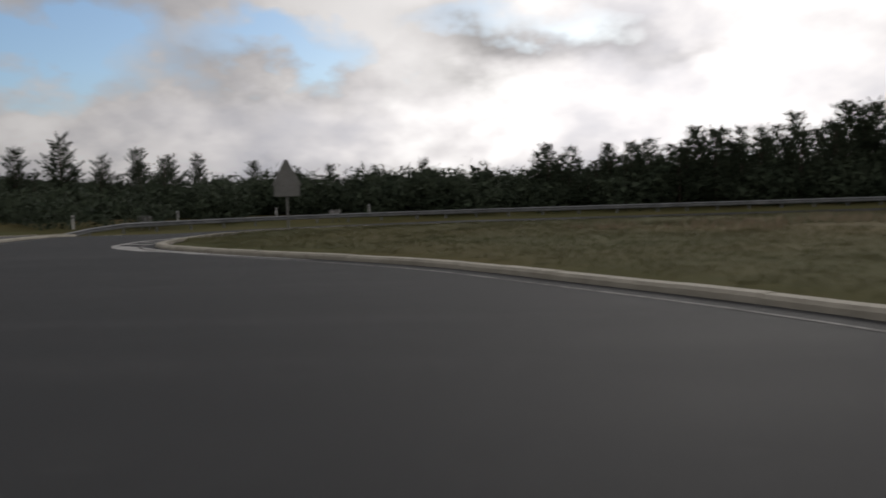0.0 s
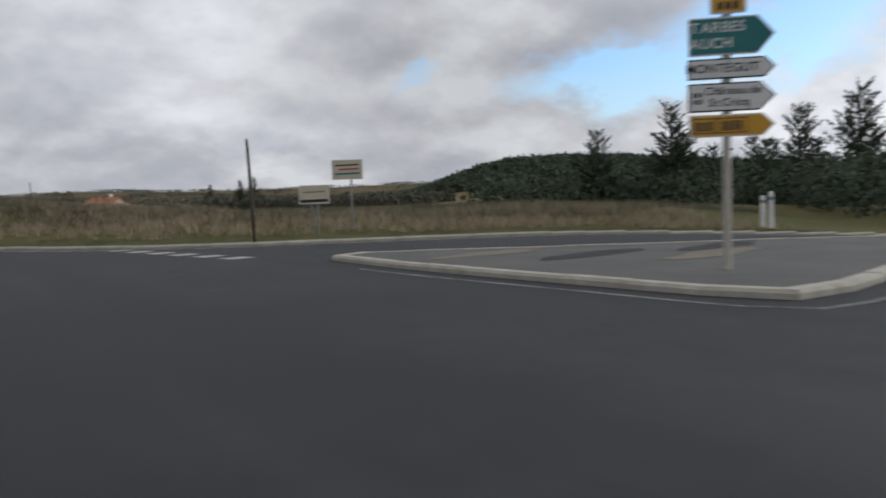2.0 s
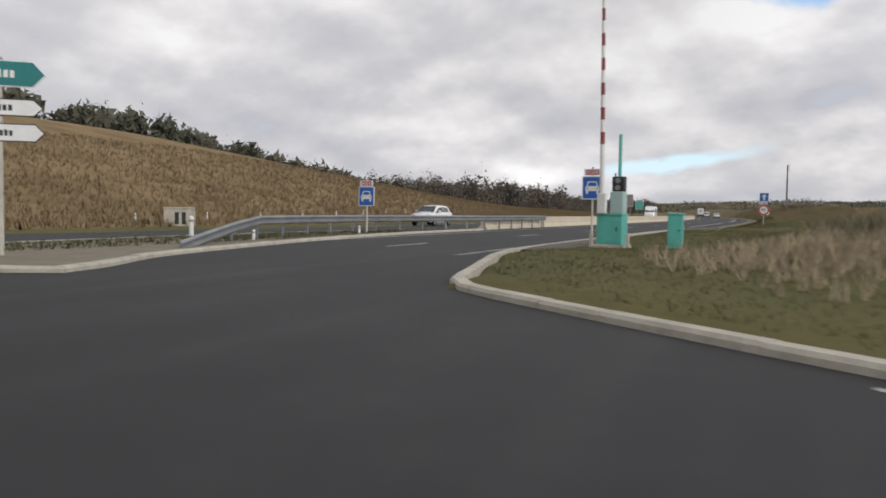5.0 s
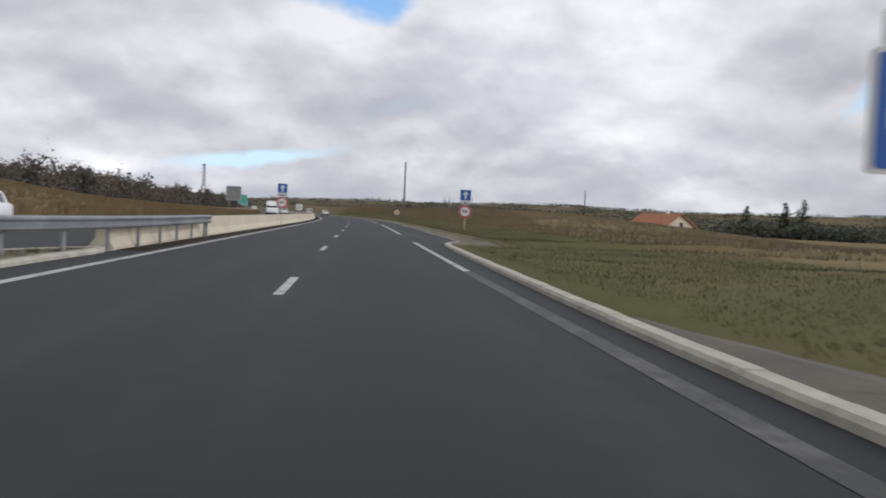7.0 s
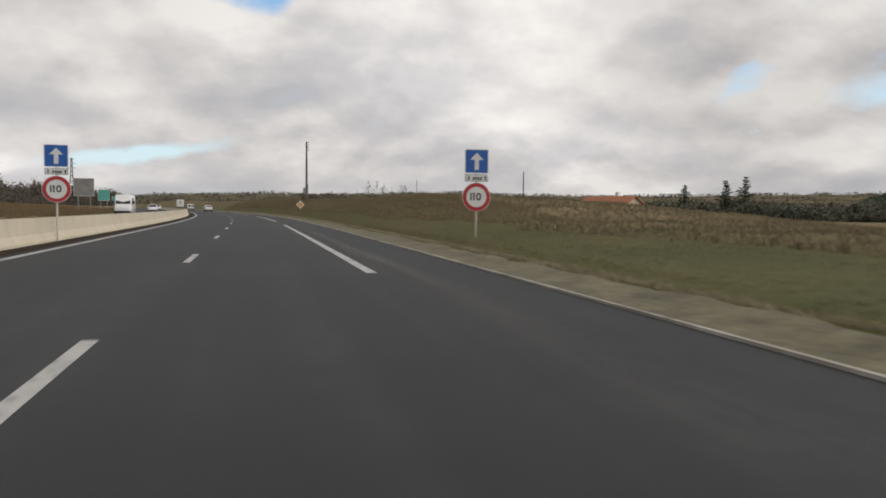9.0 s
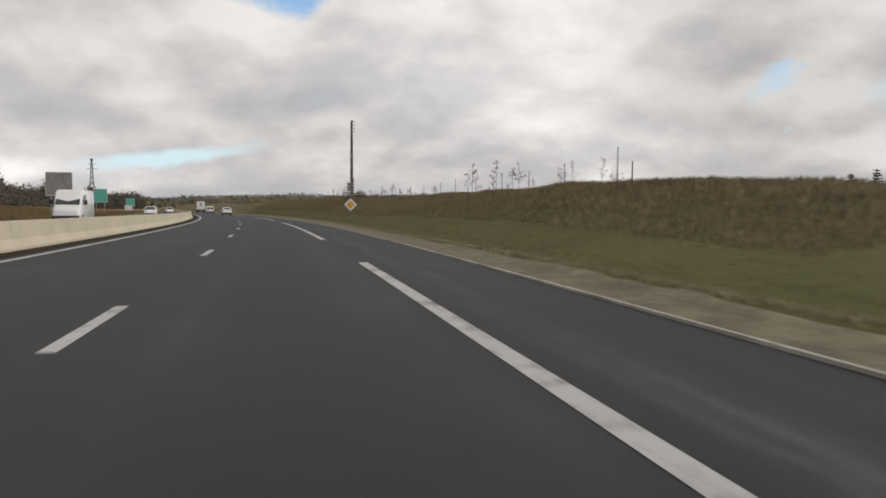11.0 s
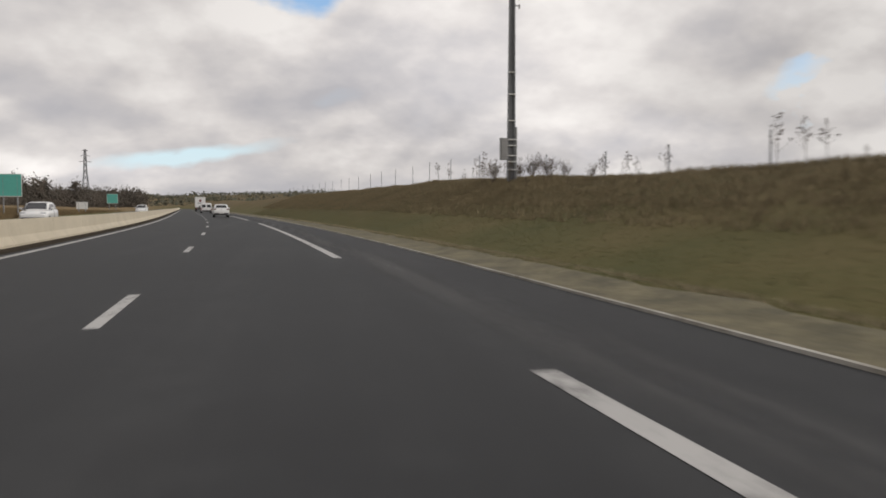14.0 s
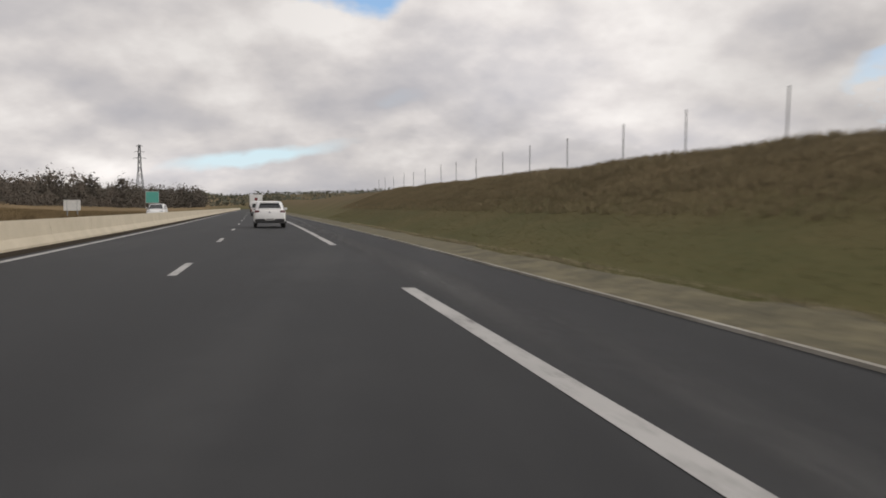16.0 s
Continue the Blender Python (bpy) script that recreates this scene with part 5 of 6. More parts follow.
def barrier_gate():
    root = thing("barrier_gate", Matrix.Translation((5.40, 0.15, gz(5.4, 0.15))) @ Matrix.Rotation(radians(-10), 4, "Z"), "turquoise gate cabinet with raised red and white arm", "barrier gate")
    part("plinth", box(0.95, 0.7, 0.16, (0, 0, -0.06), 0.02), CONCRETE, root)
    body = part("cabinet", box(0.78, 0.50, 0.86, (0.0, 0, 0.10), 0.03), TEAL, root, "turquoise painted cabinet")
    part("lid", box(0.83, 0.55, 0.05, (0.0, 0, 0.96), 0.02), TEAL, body)
    part("door_panel", box(0.58, 0.012, 0.68, (0.02, -0.256, 0.18), 0.004), TEAL, body)
    part("door_handle", box(0.03, 0.03, 0.12, (0.24, -0.27, 0.5), 0.006), BLACK, body)
    part("housing", box(0.40, 0.36, 0.66, (0.18, 0.02, 1.01), 0.04), PALE_TEAL, root, "pale grey-green drive housing")
    part("pivot", tube([(-0.21, -0.10, 1.34), (-0.21, -0.24, 1.34)], 0.09, 16), GREYBACK, root)
    part("counterweight", box(0.26, 0.16, 0.60, (-0.21, -0.30, 1.02), 0.03), WHITE, root, "white counterweight box")
    n = 33
    for i in range(n):
        z = 1.25 + 0.36 * i
        r = 0.075 - 0.0016 * i
        bm = tube([(-0.21 - 0.0055 * i, -0.30, z), (-0.21 - 0.0055 * (i + 1), -0.30, z + 0.358)], r, 10)
        part("arm_segment", bm, DARK_RED if i % 2 and i > 4 else WHITE, root)
    s = part("signal_box", box(0.36, 0.24, 0.44, (0.20, 0.0, 1.67), 0.03), BLACK, root, "black signal box")
    for z in (1.78, 1.99):
        part("lens", tube([(0.20, -0.125, z), (0.20, -0.145, z)], 0.08, 16), GREYBACK, s)
    part("signal_pole", tube([(0.20, 0.02, 2.11), (0.20, 0.02, 3.35)], 0.05, 12), TEAL, root)
    for u in (-0.5, 0.62):
        part("foot_post", box(0.09, 0.09, 0.5, (u, -0.35, -0.05), 0.01), POST, root)


barrier_gate()


def cabinet_small():
    root = thing("roadside_cabinet", Matrix.Translation((7.2, 0.43, gz(7.2, 0.43))), "narrow turquoise roadside control cabinet on grass", "cabinet")
    body = part("body", box(0.42, 0.34, 1.02, (0, 0, -0.03), 0.025), TEAL, root)
    part("cap", box(0.47, 0.39, 0.06, (0, 0, 0.98), 0.015), TEAL, root)
    part("door", box(0.34, 0.012, 0.78, (0, -0.176, 0.12), 0.004), TEAL, body)
    part("lock", box(0.03, 0.02, 0.06, (0.12, -0.185, 0.5), 0.004), BLACK, body)


cabinet_small()


def wooden_pole(x, y, tall, r0, label, lean=0.0):
    z = gz(x, y)
    root = thing("utility_pole", Matrix.Translation((x, y, z)), label, "utility pole")
    part("shaft", tube([(0, 0, -0.4), (lean * 0.5, 0, tall * 0.5), (lean, 0, tall)], [r0, r0 * 0.85, r0 * 0.68], 12), BARK, root, smooth=True)
    part("cap", tube([(lean, 0, tall), (lean, 0, tall + 0.05)], [r0 * 0.75, r0 * 0.3], 12), GREYBACK, root)
    return root


wooden_pole(26.4, -33.75, 2.85, 0.055, "slim dark wooden post leaning on the verge", -0.12)
wooden_pole(53.3, 180.1, 8.6, 0.14, "dark wooden power pole in the field")


def mast():
    x, y = 10.4, 171.65
    z = gz(x, y)
    root = thing("utility_mast", Matrix.Translation((x, y, z)), "tall grey steel girder pole with cable box and rungs", "utility pole")
    top = 12.6 - z
    bm = bmesh.new()
    for u in (-1, 1):
        own = bmesh.new()
        w0, w1, t = 0.17, 0.10, 0.035
        lo = [own.verts.new((u * w0 + a, b, -0.4)) for a, b in ((-t, -0.11), (t, -0.11), (t, 0.11), (-t, 0.11))]
        hi = [own.verts.new((u * w1 + a, b, top)) for a, b in ((-t, -0.08), (t, -0.08), (t, 0.08), (-t, 0.08))]
        own.faces.new(lo[::-1])
        own.faces.new(hi)
        for j in range(4):
            own.faces.new((lo[j], lo[(j + 1) % 4], hi[(j + 1) % 4], hi[j]))
        join(bm, own)
    part("flanges", bm, MAST, root)
    web = bmesh.new()
    lo = [web.verts.new(p) for p in ((-0.16, -0.012, -0.4), (0.16, -0.012, -0.4), (0.16, 0.012, -0.4), (-0.16, 0.012, -0.4))]
    hi = [web.verts.new(p) for p in ((-0.09, -0.012, top), (0.09, -0.012, top), (0.09, 0.012, top), (-0.09, 0.012, top))]
    web.faces.new(lo[::-1])
    web.faces.new(hi)
    for j in range(4):
        web.faces.new((lo[j], lo[(j + 1) % 4], hi[(j + 1) % 4], hi[j]))
    part("web", web, MAST, root)
    for v in (0.55, 0.95, 1.25, 1.75, 2.05, 3.0, 4.3, 5.4):
        w = 0.17 - 0.07 * v / top
        part("band", box(2 * w + 0.10, 0.26, 0.045, (0.02, 0, v), 0.005), WHITE, root, "pale metal strap")
    b = part("cable_box", box(0.36, 0.30, 1.05, (-0.40, -0.05, 1.05), 0.05), GREYBACK, root, "grey rounded cable box")
    part("box_lid", box(0.38, 0.32, 0.05, (-0.40, -0.05, 2.09), 0.015), GREYBACK, b)
    part("conduit", tube([(0.24, -0.05, -0.2), (0.24, -0.05, 2.7)], 0.05, 10), GREYBACK, root)
    for i in range(4):
        zz = top - 0.15 - 0.42 * i
        a = part("insulator_arm", box(0.34, 0.05, 0.05, (0.22, 0, zz), 0.006), MAST, root)
        part("insulator", tube([(0.37, 0, zz - 0.12), (0.37, 0, zz + 0.02), (0.37, 0, zz + 0.10)], [0.035, 0.05, 0.03], 10), GREYBACK, a)


MAST = material("weathered_steel", ((0.12, 0.125, 0.13), (0.20, 0.205, 0.21)), 1.0, 0.65, metal=0.3, fine=10)
mast()


def pylon(x, y, top):
    z = gz(x, y)
    root = thing("power_pylon", Matrix.Translation((x, y, z)), "distant slender steel lattice power pylon", "pylon")
    h = top - z
    for sx_ in (-1, 1):
        for sy_ in (-1, 1):
            part("leg", tube([(2.4 * sx_, 2.4 * sy_, -0.5), (0.7 * sx_, 0.7 * sy_, h * 0.6), (0.35 * sx_, 0.35 * sy_, h)], 0.16, 5), MAST, root)
    bm = bmesh.new()
    for i in range(9):
        a, b = h * i / 9, h * (i + 1) / 9
        wa, wb = np.interp((a / h, b / h), (0, 0.6, 1), (2.4, 0.7, 0.35))
        for s in (-1, 1):
            tube([(-wa, s * wa, a), (wb, s * wb, b)], 0.07, 4, True, bm)
            tube([(wa, s * wa, a), (-wb, s * wb, b)], 0.07, 4, True, bm)
            tube([(s * wa, -wa, a), (s * wb, wb, b)], 0.07, 4, True, bm)
    part("bracing", bm, MAST, root)
    for v, w in ((0.78, 3.0), (0.88, 2.4), (0.97, 1.6)):
        part("crossarm", tube([(-w, 0, h * v), (0, 0, h * v + 0.5), (w, 0, h * v)], 0.13, 5), MAST, root)


pylon(-105.9, 565.4, 30.6)


def fence_posts():
    first = None
    for k in range(34):
        y = 100 + 5.25 * k + (0.35 if k % 3 else -0.2)
        x = float(road_x(y)) + 15.5
        if first is None:
            first = thing("fence_post", Matrix.Translation((x, y, gz(x, y))), "thin dark metal fence post on the bank top", "fence post", "fence posts on the bank")
            part("shaft", box(0.036, 0.036, 1.75, (0, 0, -0.25), 0.005), MAST, first)
            part("cap", box(0.044, 0.044, 0.02, (0, 0, 1.50), 0.004), MAST, first)
        else:
            copy_thing(first, Matrix.Translation((x, y, gz(x, y) - (0 if y > 172 else 0.45))) @ Matrix.Rotation(radians(random.uniform(-2, 2)), 4, "Y"))


fence_posts()


def weed(tall, seed):
    """Dead thistle-like stalk with branches and seed heads."""
    r = random.Random(seed)
    bm = tube([(0, 0, -0.1), (r.uniform(-0.06, 0.06), 0, tall * 0.5), (r.uniform(-0.12, 0.12), r.uniform(-0.1, 0.1), tall)], [0.012, 0.009, 0.004], 5)
    heads = bmesh.new()
    for i in range(int(7 + tall * 6)):
        z = tall * r.uniform(0.3, 1.0)
        a = r.uniform(0, 6.283)
        l = tall * r.uniform(0.08, 0.30) * (1.25 - z / tall)
        p = Vector((0, 0, z))
        q = p + Vector((math.cos(a) * l, math.sin(a) * l, l * r.uniform(0.5, 1.3)))
        tube([p, (p + q) / 2 + Vector((0, 0, -0.02)), q], [0.006, 0.005, 0.003], 4, True, bm)
        for _ in range(r.randint(1, 3)):
            c = q + Vector((r.gauss(0, 0.04), r.gauss(0, 0.04), r.gauss(0, 0.05)))
            bmesh.ops.create_icosphere(heads, subdivisions=1, radius=r.uniform(0.018, 0.036), matrix=Matrix.Translation(c))
    return bm, heads


WEED = material("dead_stalk", ((0.06, 0.045, 0.032), (0.13, 0.095, 0.065)), 4.0, 0.95, fine=30)
kinds = []
for i in range(5):
    root = thing("dead_weed", Matrix(), "tall dead brown weed with dry seed heads", "weed", "dead weeds on the bank")
    st, hd = weed(1.5, 40 + i)
    part("stalk", st, WEED, root)
    tagged(part("seed_heads", hd, WEED, root), kind="stuff")
    kinds.append(root)
SPOTS = [(13.3, 120.0, 1.4), (13.5, 113.8, 1.7), (13.3, 118.7, 1.95), (13.6, 110.9, 1.3), (13.6, 109.7, 1.5), (12.0, 146.9, 1.0), (11.7, 151.3, 1.35), (12.0, 150.6, 1.2), (8.9, 184.0, 1.4), (9.3, 182.4, 1.2), (9.7, 176.3, 1.3), (9.8, 174.8, 1.5), (10.0, 173.2, 1.2), (12.1, 146.1, 1.5)]
rw = random.Random(21)
for i in range(46):
    y = rw.uniform(92, 178)
    SPOTS.append((float(road_x(y)) + rw.uniform(12.5, 17.0), y, rw.uniform(0.45, 1.15)))
for i in range(26):
    y = rw.uniform(164, 180)
    SPOTS.append((float(road_x(y)) + rw.uniform(14.0, 18.5), y, rw.uniform(0.6, 1.2)))
for i in range(30):
    x, y = rw.uniform(14, 40), rw.uniform(-26, 8)
    SPOTS.append((x, y, rw.uniform(0.5, 1.0)))
for i in range(34):
    x, y = rw.uniform(24, 44), rw.uniform(-30, -10)
    SPOTS.append((x, y, rw.uniform(0.5, 0.95)))
SPOTS = [p for p in SPOTS if not bool(inside(np.array([p[0]]), np.array([p[1]]), PAVED)[0])]
for i, (x, y, tall) in enumerate(SPOTS):
    m = Matrix.Translation((x, y, gz(x, y))) @ Matrix.Rotation(rw.uniform(0, 6.28), 4, "Z")
    s = tall / 1.5
    if i < 5:
        kinds[i].matrix_world = m @ Matrix.Diagonal((s, s, s, 1))
    else:
        c = copy_thing(kinds[i % 5], m)
        c.scale = (s, s, s)


def shrub(tall, seed):
    """A leafless bush: stems that fork into many fine twigs."""
    r = random.Random(seed)
    bm = bmesh.new()
    for i in range(11):
        a, lean = r.uniform(0, 6.283), r.uniform(0.15, 0.75)
        d = Vector((math.cos(a) * lean, math.sin(a) * lean, 1)).normalized()
        l = tall * r.uniform(0.6, 1.0)
        tip = d * l + Vector((r.gauss(0, 0.08), r.gauss(0, 0.08), 0))
        tube([(0, 0, -0.1), d * l * 0.5, tip], [0.016, 0.011, 0.004], 4, True, bm)
        for j in range(9):
            p = d * l * r.uniform(0.3, 0.95)
            q = p + Vector((r.gauss(0, 0.22), r.gauss(0, 0.22), r.uniform(0.10, 0.40))) * tall * 0.55
            tube([p, q], [0.007, 0.003], 3, True, bm)
            for _ in range(3):
                u = p.lerp(q, r.uniform(0.4, 1.0))
                tube([u, u + Vector((r.gauss(0, 0.12), r.gauss(0, 0.12), r.uniform(0.02, 0.2))) * tall * 0.5], [0.005, 0.002], 3, True, bm)
    return bm


bushes = []
for i in range(2):
    root = thing("bare_shrub", Matrix(), "leafless brown shrub on the bank beside the mast", "shrub", "shrubs by the mast")
    part("twigs", shrub(1.3, 70 + i), WEED, root)
    bushes.append(root)
for i, (x, y, tall) in enumerate(((11.2, 170.6, 1.3), (11.4, 168.6, 1.1), (11.6, 167.0, 0.9), (9.9, 173.4, 1.2), (12.2, 165.2, 0.75), (11.0, 172.2, 1.0))):
    m = Matrix.Translation((x, y, gz(x, y))) @ Matrix.Rotation(1.7 * i, 4, "Z")
    if i < 2:
        bushes[i].matrix_world = m @ Matrix.Scale(tall / 1.3, 4)
    else:
        copy_thing(bushes[i % 2], m).scale = [tall / 1.3] * 3


# ---------------- vehicles ----------------
CAR_WHITE = material("car_paint_white", ((0.66, 0.66, 0.65), (0.74, 0.74, 0.73)), 0.8, 0.3, fine=5, coat=0.6)
GLASS = material("car_glass_dark", ((0.012, 0.014, 0.016), (0.03, 0.033, 0.036)), 1.0, 0.12, fine=6, coat=0.5)
TRIM = material("black_trim", ((0.012, 0.012, 0.013), (0.03, 0.03, 0.031)), 2.0, 0.6, fine=20)
TYRE = material("tyre_rubber", ((0.012, 0.012, 0.012), (0.028, 0.027, 0.026)), 4.0, 0.9, fine=30)
LAMP_RED = paint("tail_lamp_red", (0.16, 0.012, 0.015), 0.2)
LAMP_CLEAR = paint("head_lamp_clear", (0.55, 0.56, 0.58), 0.15)
ALLOY = material("wheel_alloy", ((0.30, 0.30, 0.31), (0.45, 0.45, 0.46)), 2.0, 0.35, metal=0.8, fine=12)


def loft(sections, mat, root, name, closed=True, label=""):
    """A skin through cross-sections: each (y, [(x, z), ...]) gives one half, mirrored over x = 0."""
    bm = bmesh.new()
    rings = []
    for y, half in sections:
        pts = [(x, z) for x, z in half] + [(-x, z) for x, z in half[::-1] if x > 1e-4]
        rings.append([bm.verts.new((x, y, z)) for x, z in pts])
    for a, b in zip(rings, rings[1:]):
        n = len(a)
        for j in range(n):
            bm.faces.new((a[j], a[(j + 1) % n], b[(j + 1) % n], b[j]))
    bm.faces.new(rings[0])
    bm.faces.new(rings[-1][::-1])
    bmesh.ops.recalc_face_normals(bm, faces=bm.faces[:])
    ob = part(name, bm, mat, root, label, smooth=True)
    mod = ob.modifiers.new("round", "BEVEL")
    mod.width, mod.segments, mod.limit_method, mod.angle_limit = 0.035, 2, "ANGLE", radians(38)
    return ob


def wheel(root, x, y, r=0.31, w=0.2):
    e = part("wheel", tube([(x - w / 2, y, r), (x - w / 2 + 0.03, y, r), (x + w / 2 - 0.03, y, r), (x + w / 2, y, r)], [r * 0.93, r, r, r * 0.93], 24), TYRE, root)
    s = 1 if x > 0 else -1
    part("rim", tube([(x + s * (w / 2 - 0.02), y, r), (x + s * (w / 2 + 0.006), y, r)], [r * 0.66, r * 0.60], 20), ALLOY, e)
    part("hub", tube([(x + s * (w / 2), y, r), (x + s * (w / 2 + 0.02), y, r)], r * 0.17, 12), TRIM, e)


def quad(root, name, corners, mat, label="", thick=0.006):
    """A thin curved-on panel through four corners, given a little depth along its normal."""
    bm = bmesh.new()
    c = [Vector(p) for p in corners]
    n = (c[1] - c[0]).cross(c[3] - c[0]).normalized() * thick
    lo, hi = [bm.verts.new(p - n) for p in c], [bm.verts.new(p + n) for p in c]
    bm.faces.new(hi)
    bm.faces.new(lo[::-1])
    for j in range(4):
        bm.faces.new((lo[j], lo[(j + 1) % 4], hi[(j + 1) % 4], hi[j]))
    bmesh.ops.recalc_face_normals(bm, faces=bm.faces[:])
    return part(name, bm, mat, root, label)


def hatchback(m, label, paint_mat=None):
    """A small five-door hatchback; its nose points to +y."""
    body_mat = paint_mat or CAR_WHITE
    root = thing("car", m, label, "car", "cars on the carriageways")
    low = lambda w, t, b=0.30: [(w * 0.90, b), (w * 0.99, b + 0.12), (w, 0.62), (w * 0.975, t - 0.05), (w * 0.90, t), (0.0, t + 0.02)]
    loft([(-2.02, low(0.76, 0.80, 0.36)), (-1.96, low(0.83, 0.95, 0.30)), (-1.70, low(0.865, 0.98, 0.26)), (-0.6, low(0.87, 0.95, 0.24)), (0.6, low(0.87, 0.92, 0.24)),
          (1.15, low(0.86, 0.90, 0.25)), (1.75, low(0.82, 0.80, 0.28)), (1.98, low(0.70, 0.66, 0.34))], body_mat, root, "body")
    cab = lambda w, z: [(w, 0.90), (w * 0.93, z - 0.22), (w * 0.80, z - 0.03), (w * 0.62, z), (0.0, z + 0.015)]
    loft([(-1.90, cab(0.74, 1.04)), (-1.74, cab(0.76, 1.24)), (-1.58, cab(0.775, 1.37)), (-1.2, cab(0.80, 1.45)), (-0.3, cab(0.81, 1.47)), (0.35, cab(0.80, 1.42)), (1.1, cab(0.74, 0.96))], body_mat, root, "cabin")
    quad(root, "rear_window", ((-0.60, -1.875, 1.07), (0.60, -1.875, 1.07), (0.50, -1.655, 1.325), (-0.50, -1.655, 1.325)), GLASS, "dark rear window", 0.022)
    quad(root, "windscreen", ((0.64, 1.04, 1.00), (-0.64, 1.04, 1.00), (-0.55, 0.42, 1.40), (0.55, 0.42, 1.40)), GLASS, "dark windscreen", 0.02)
    for s in (-1, 1):
        quad(root, "side_window", ((s * 0.785, -1.35, 1.00), (s * 0.80, -0.32, 0.99), (s * 0.735, -0.35, 1.34), (s * 0.72, -1.2, 1.32)), GLASS, "", 0.012)
        quad(root, "side_window", ((s * 0.80, -0.25, 0.99), (s * 0.77, 0.85, 0.98), (s * 0.715, 0.28, 1.32), (s * 0.735, -0.28, 1.34)), GLASS, "", 0.012)
        t = part("tail_lamp", box(0.25, 0.10, 0.14, (s * 0.68, -1.955, 0.82), 0.045), LAMP_RED, root, "dark red tail lamp")
        part("lamp_rim", box(0.26, 0.012, 0.03, (s * 0.66, -2.008, 0.87), 0.004), TRIM, t)
        part("head_lamp", box(0.30, 0.14, 0.14, (s * 0.58, 1.82, 0.66), 0.03), LAMP_CLEAR, root, "clear head lamp")
        mir = part("mirror", box(0.16, 0.10, 0.13, (s * 0.93, 0.62, 0.98), 0.03), body_mat, root)
        part("mirror_arm", box(0.08, 0.05, 0.04, (s * 0.84, 0.63, 0.96), 0.01), TRIM, mir)
        for y in (-1.30, 1.22):
            wheel(root, s * 0.76, y)
    b = part("rear_bumper", box(1.56, 0.16, 0.20, (0, -1.97, 0.30), 0.04), TRIM, root, "black lower rear bumper")
    part("number_plate", box(0.50, 0.012, 0.11, (0, -2.056, 0.42), 0.004), WHITE, b, "white plate with plain bar")
    part("plate_bar", box(0.38, 0.006, 0.05, (0, -2.064, 0.45), 0.001), TRIM, b)
    part("front_bumper", box(1.40, 0.14, 0.16, (0, 1.92, 0.32), 0.04), TRIM, root)
    part("badge", tube([(0, -2.02, 0.86), (0, -2.032, 0.86)], 0.05, 14), ALLOY, root)
    part("roof_spoiler", box(1.02, 0.16, 0.035, (0, -1.68, 1.375), 0.012), body_mat, root)
    part("rear_wiper", box(0.36, 0.015, 0.018, (0.08, -1.885, 1.11), 0.004), TRIM, root)
    return root


def lane_pose(n, y, back=False):
    x, yy = road(n, y)
    s = float(np.interp(y, KNOTS, SLOPES))
    return Matrix.Translation((x, yy, 0.002)) @ Matrix.Rotation(math.atan2(1, s) - math.pi / 2 + (math.pi if back else 0), 4, "Z")


hatchback(lane_pose(1.85, 225), "white five-door hatchback driving ahead in the lane")
hatchback(lane_pose(-12.6, 29.0, True), "white hatchback on the opposite carriageway")
hatchback(lane_pose(-10.6, 190, True), "white hatchback behind the concrete barrier")
hatchback(lane_pose(-8.4, 262, True), "white hatchback far along the opposite carriageway")


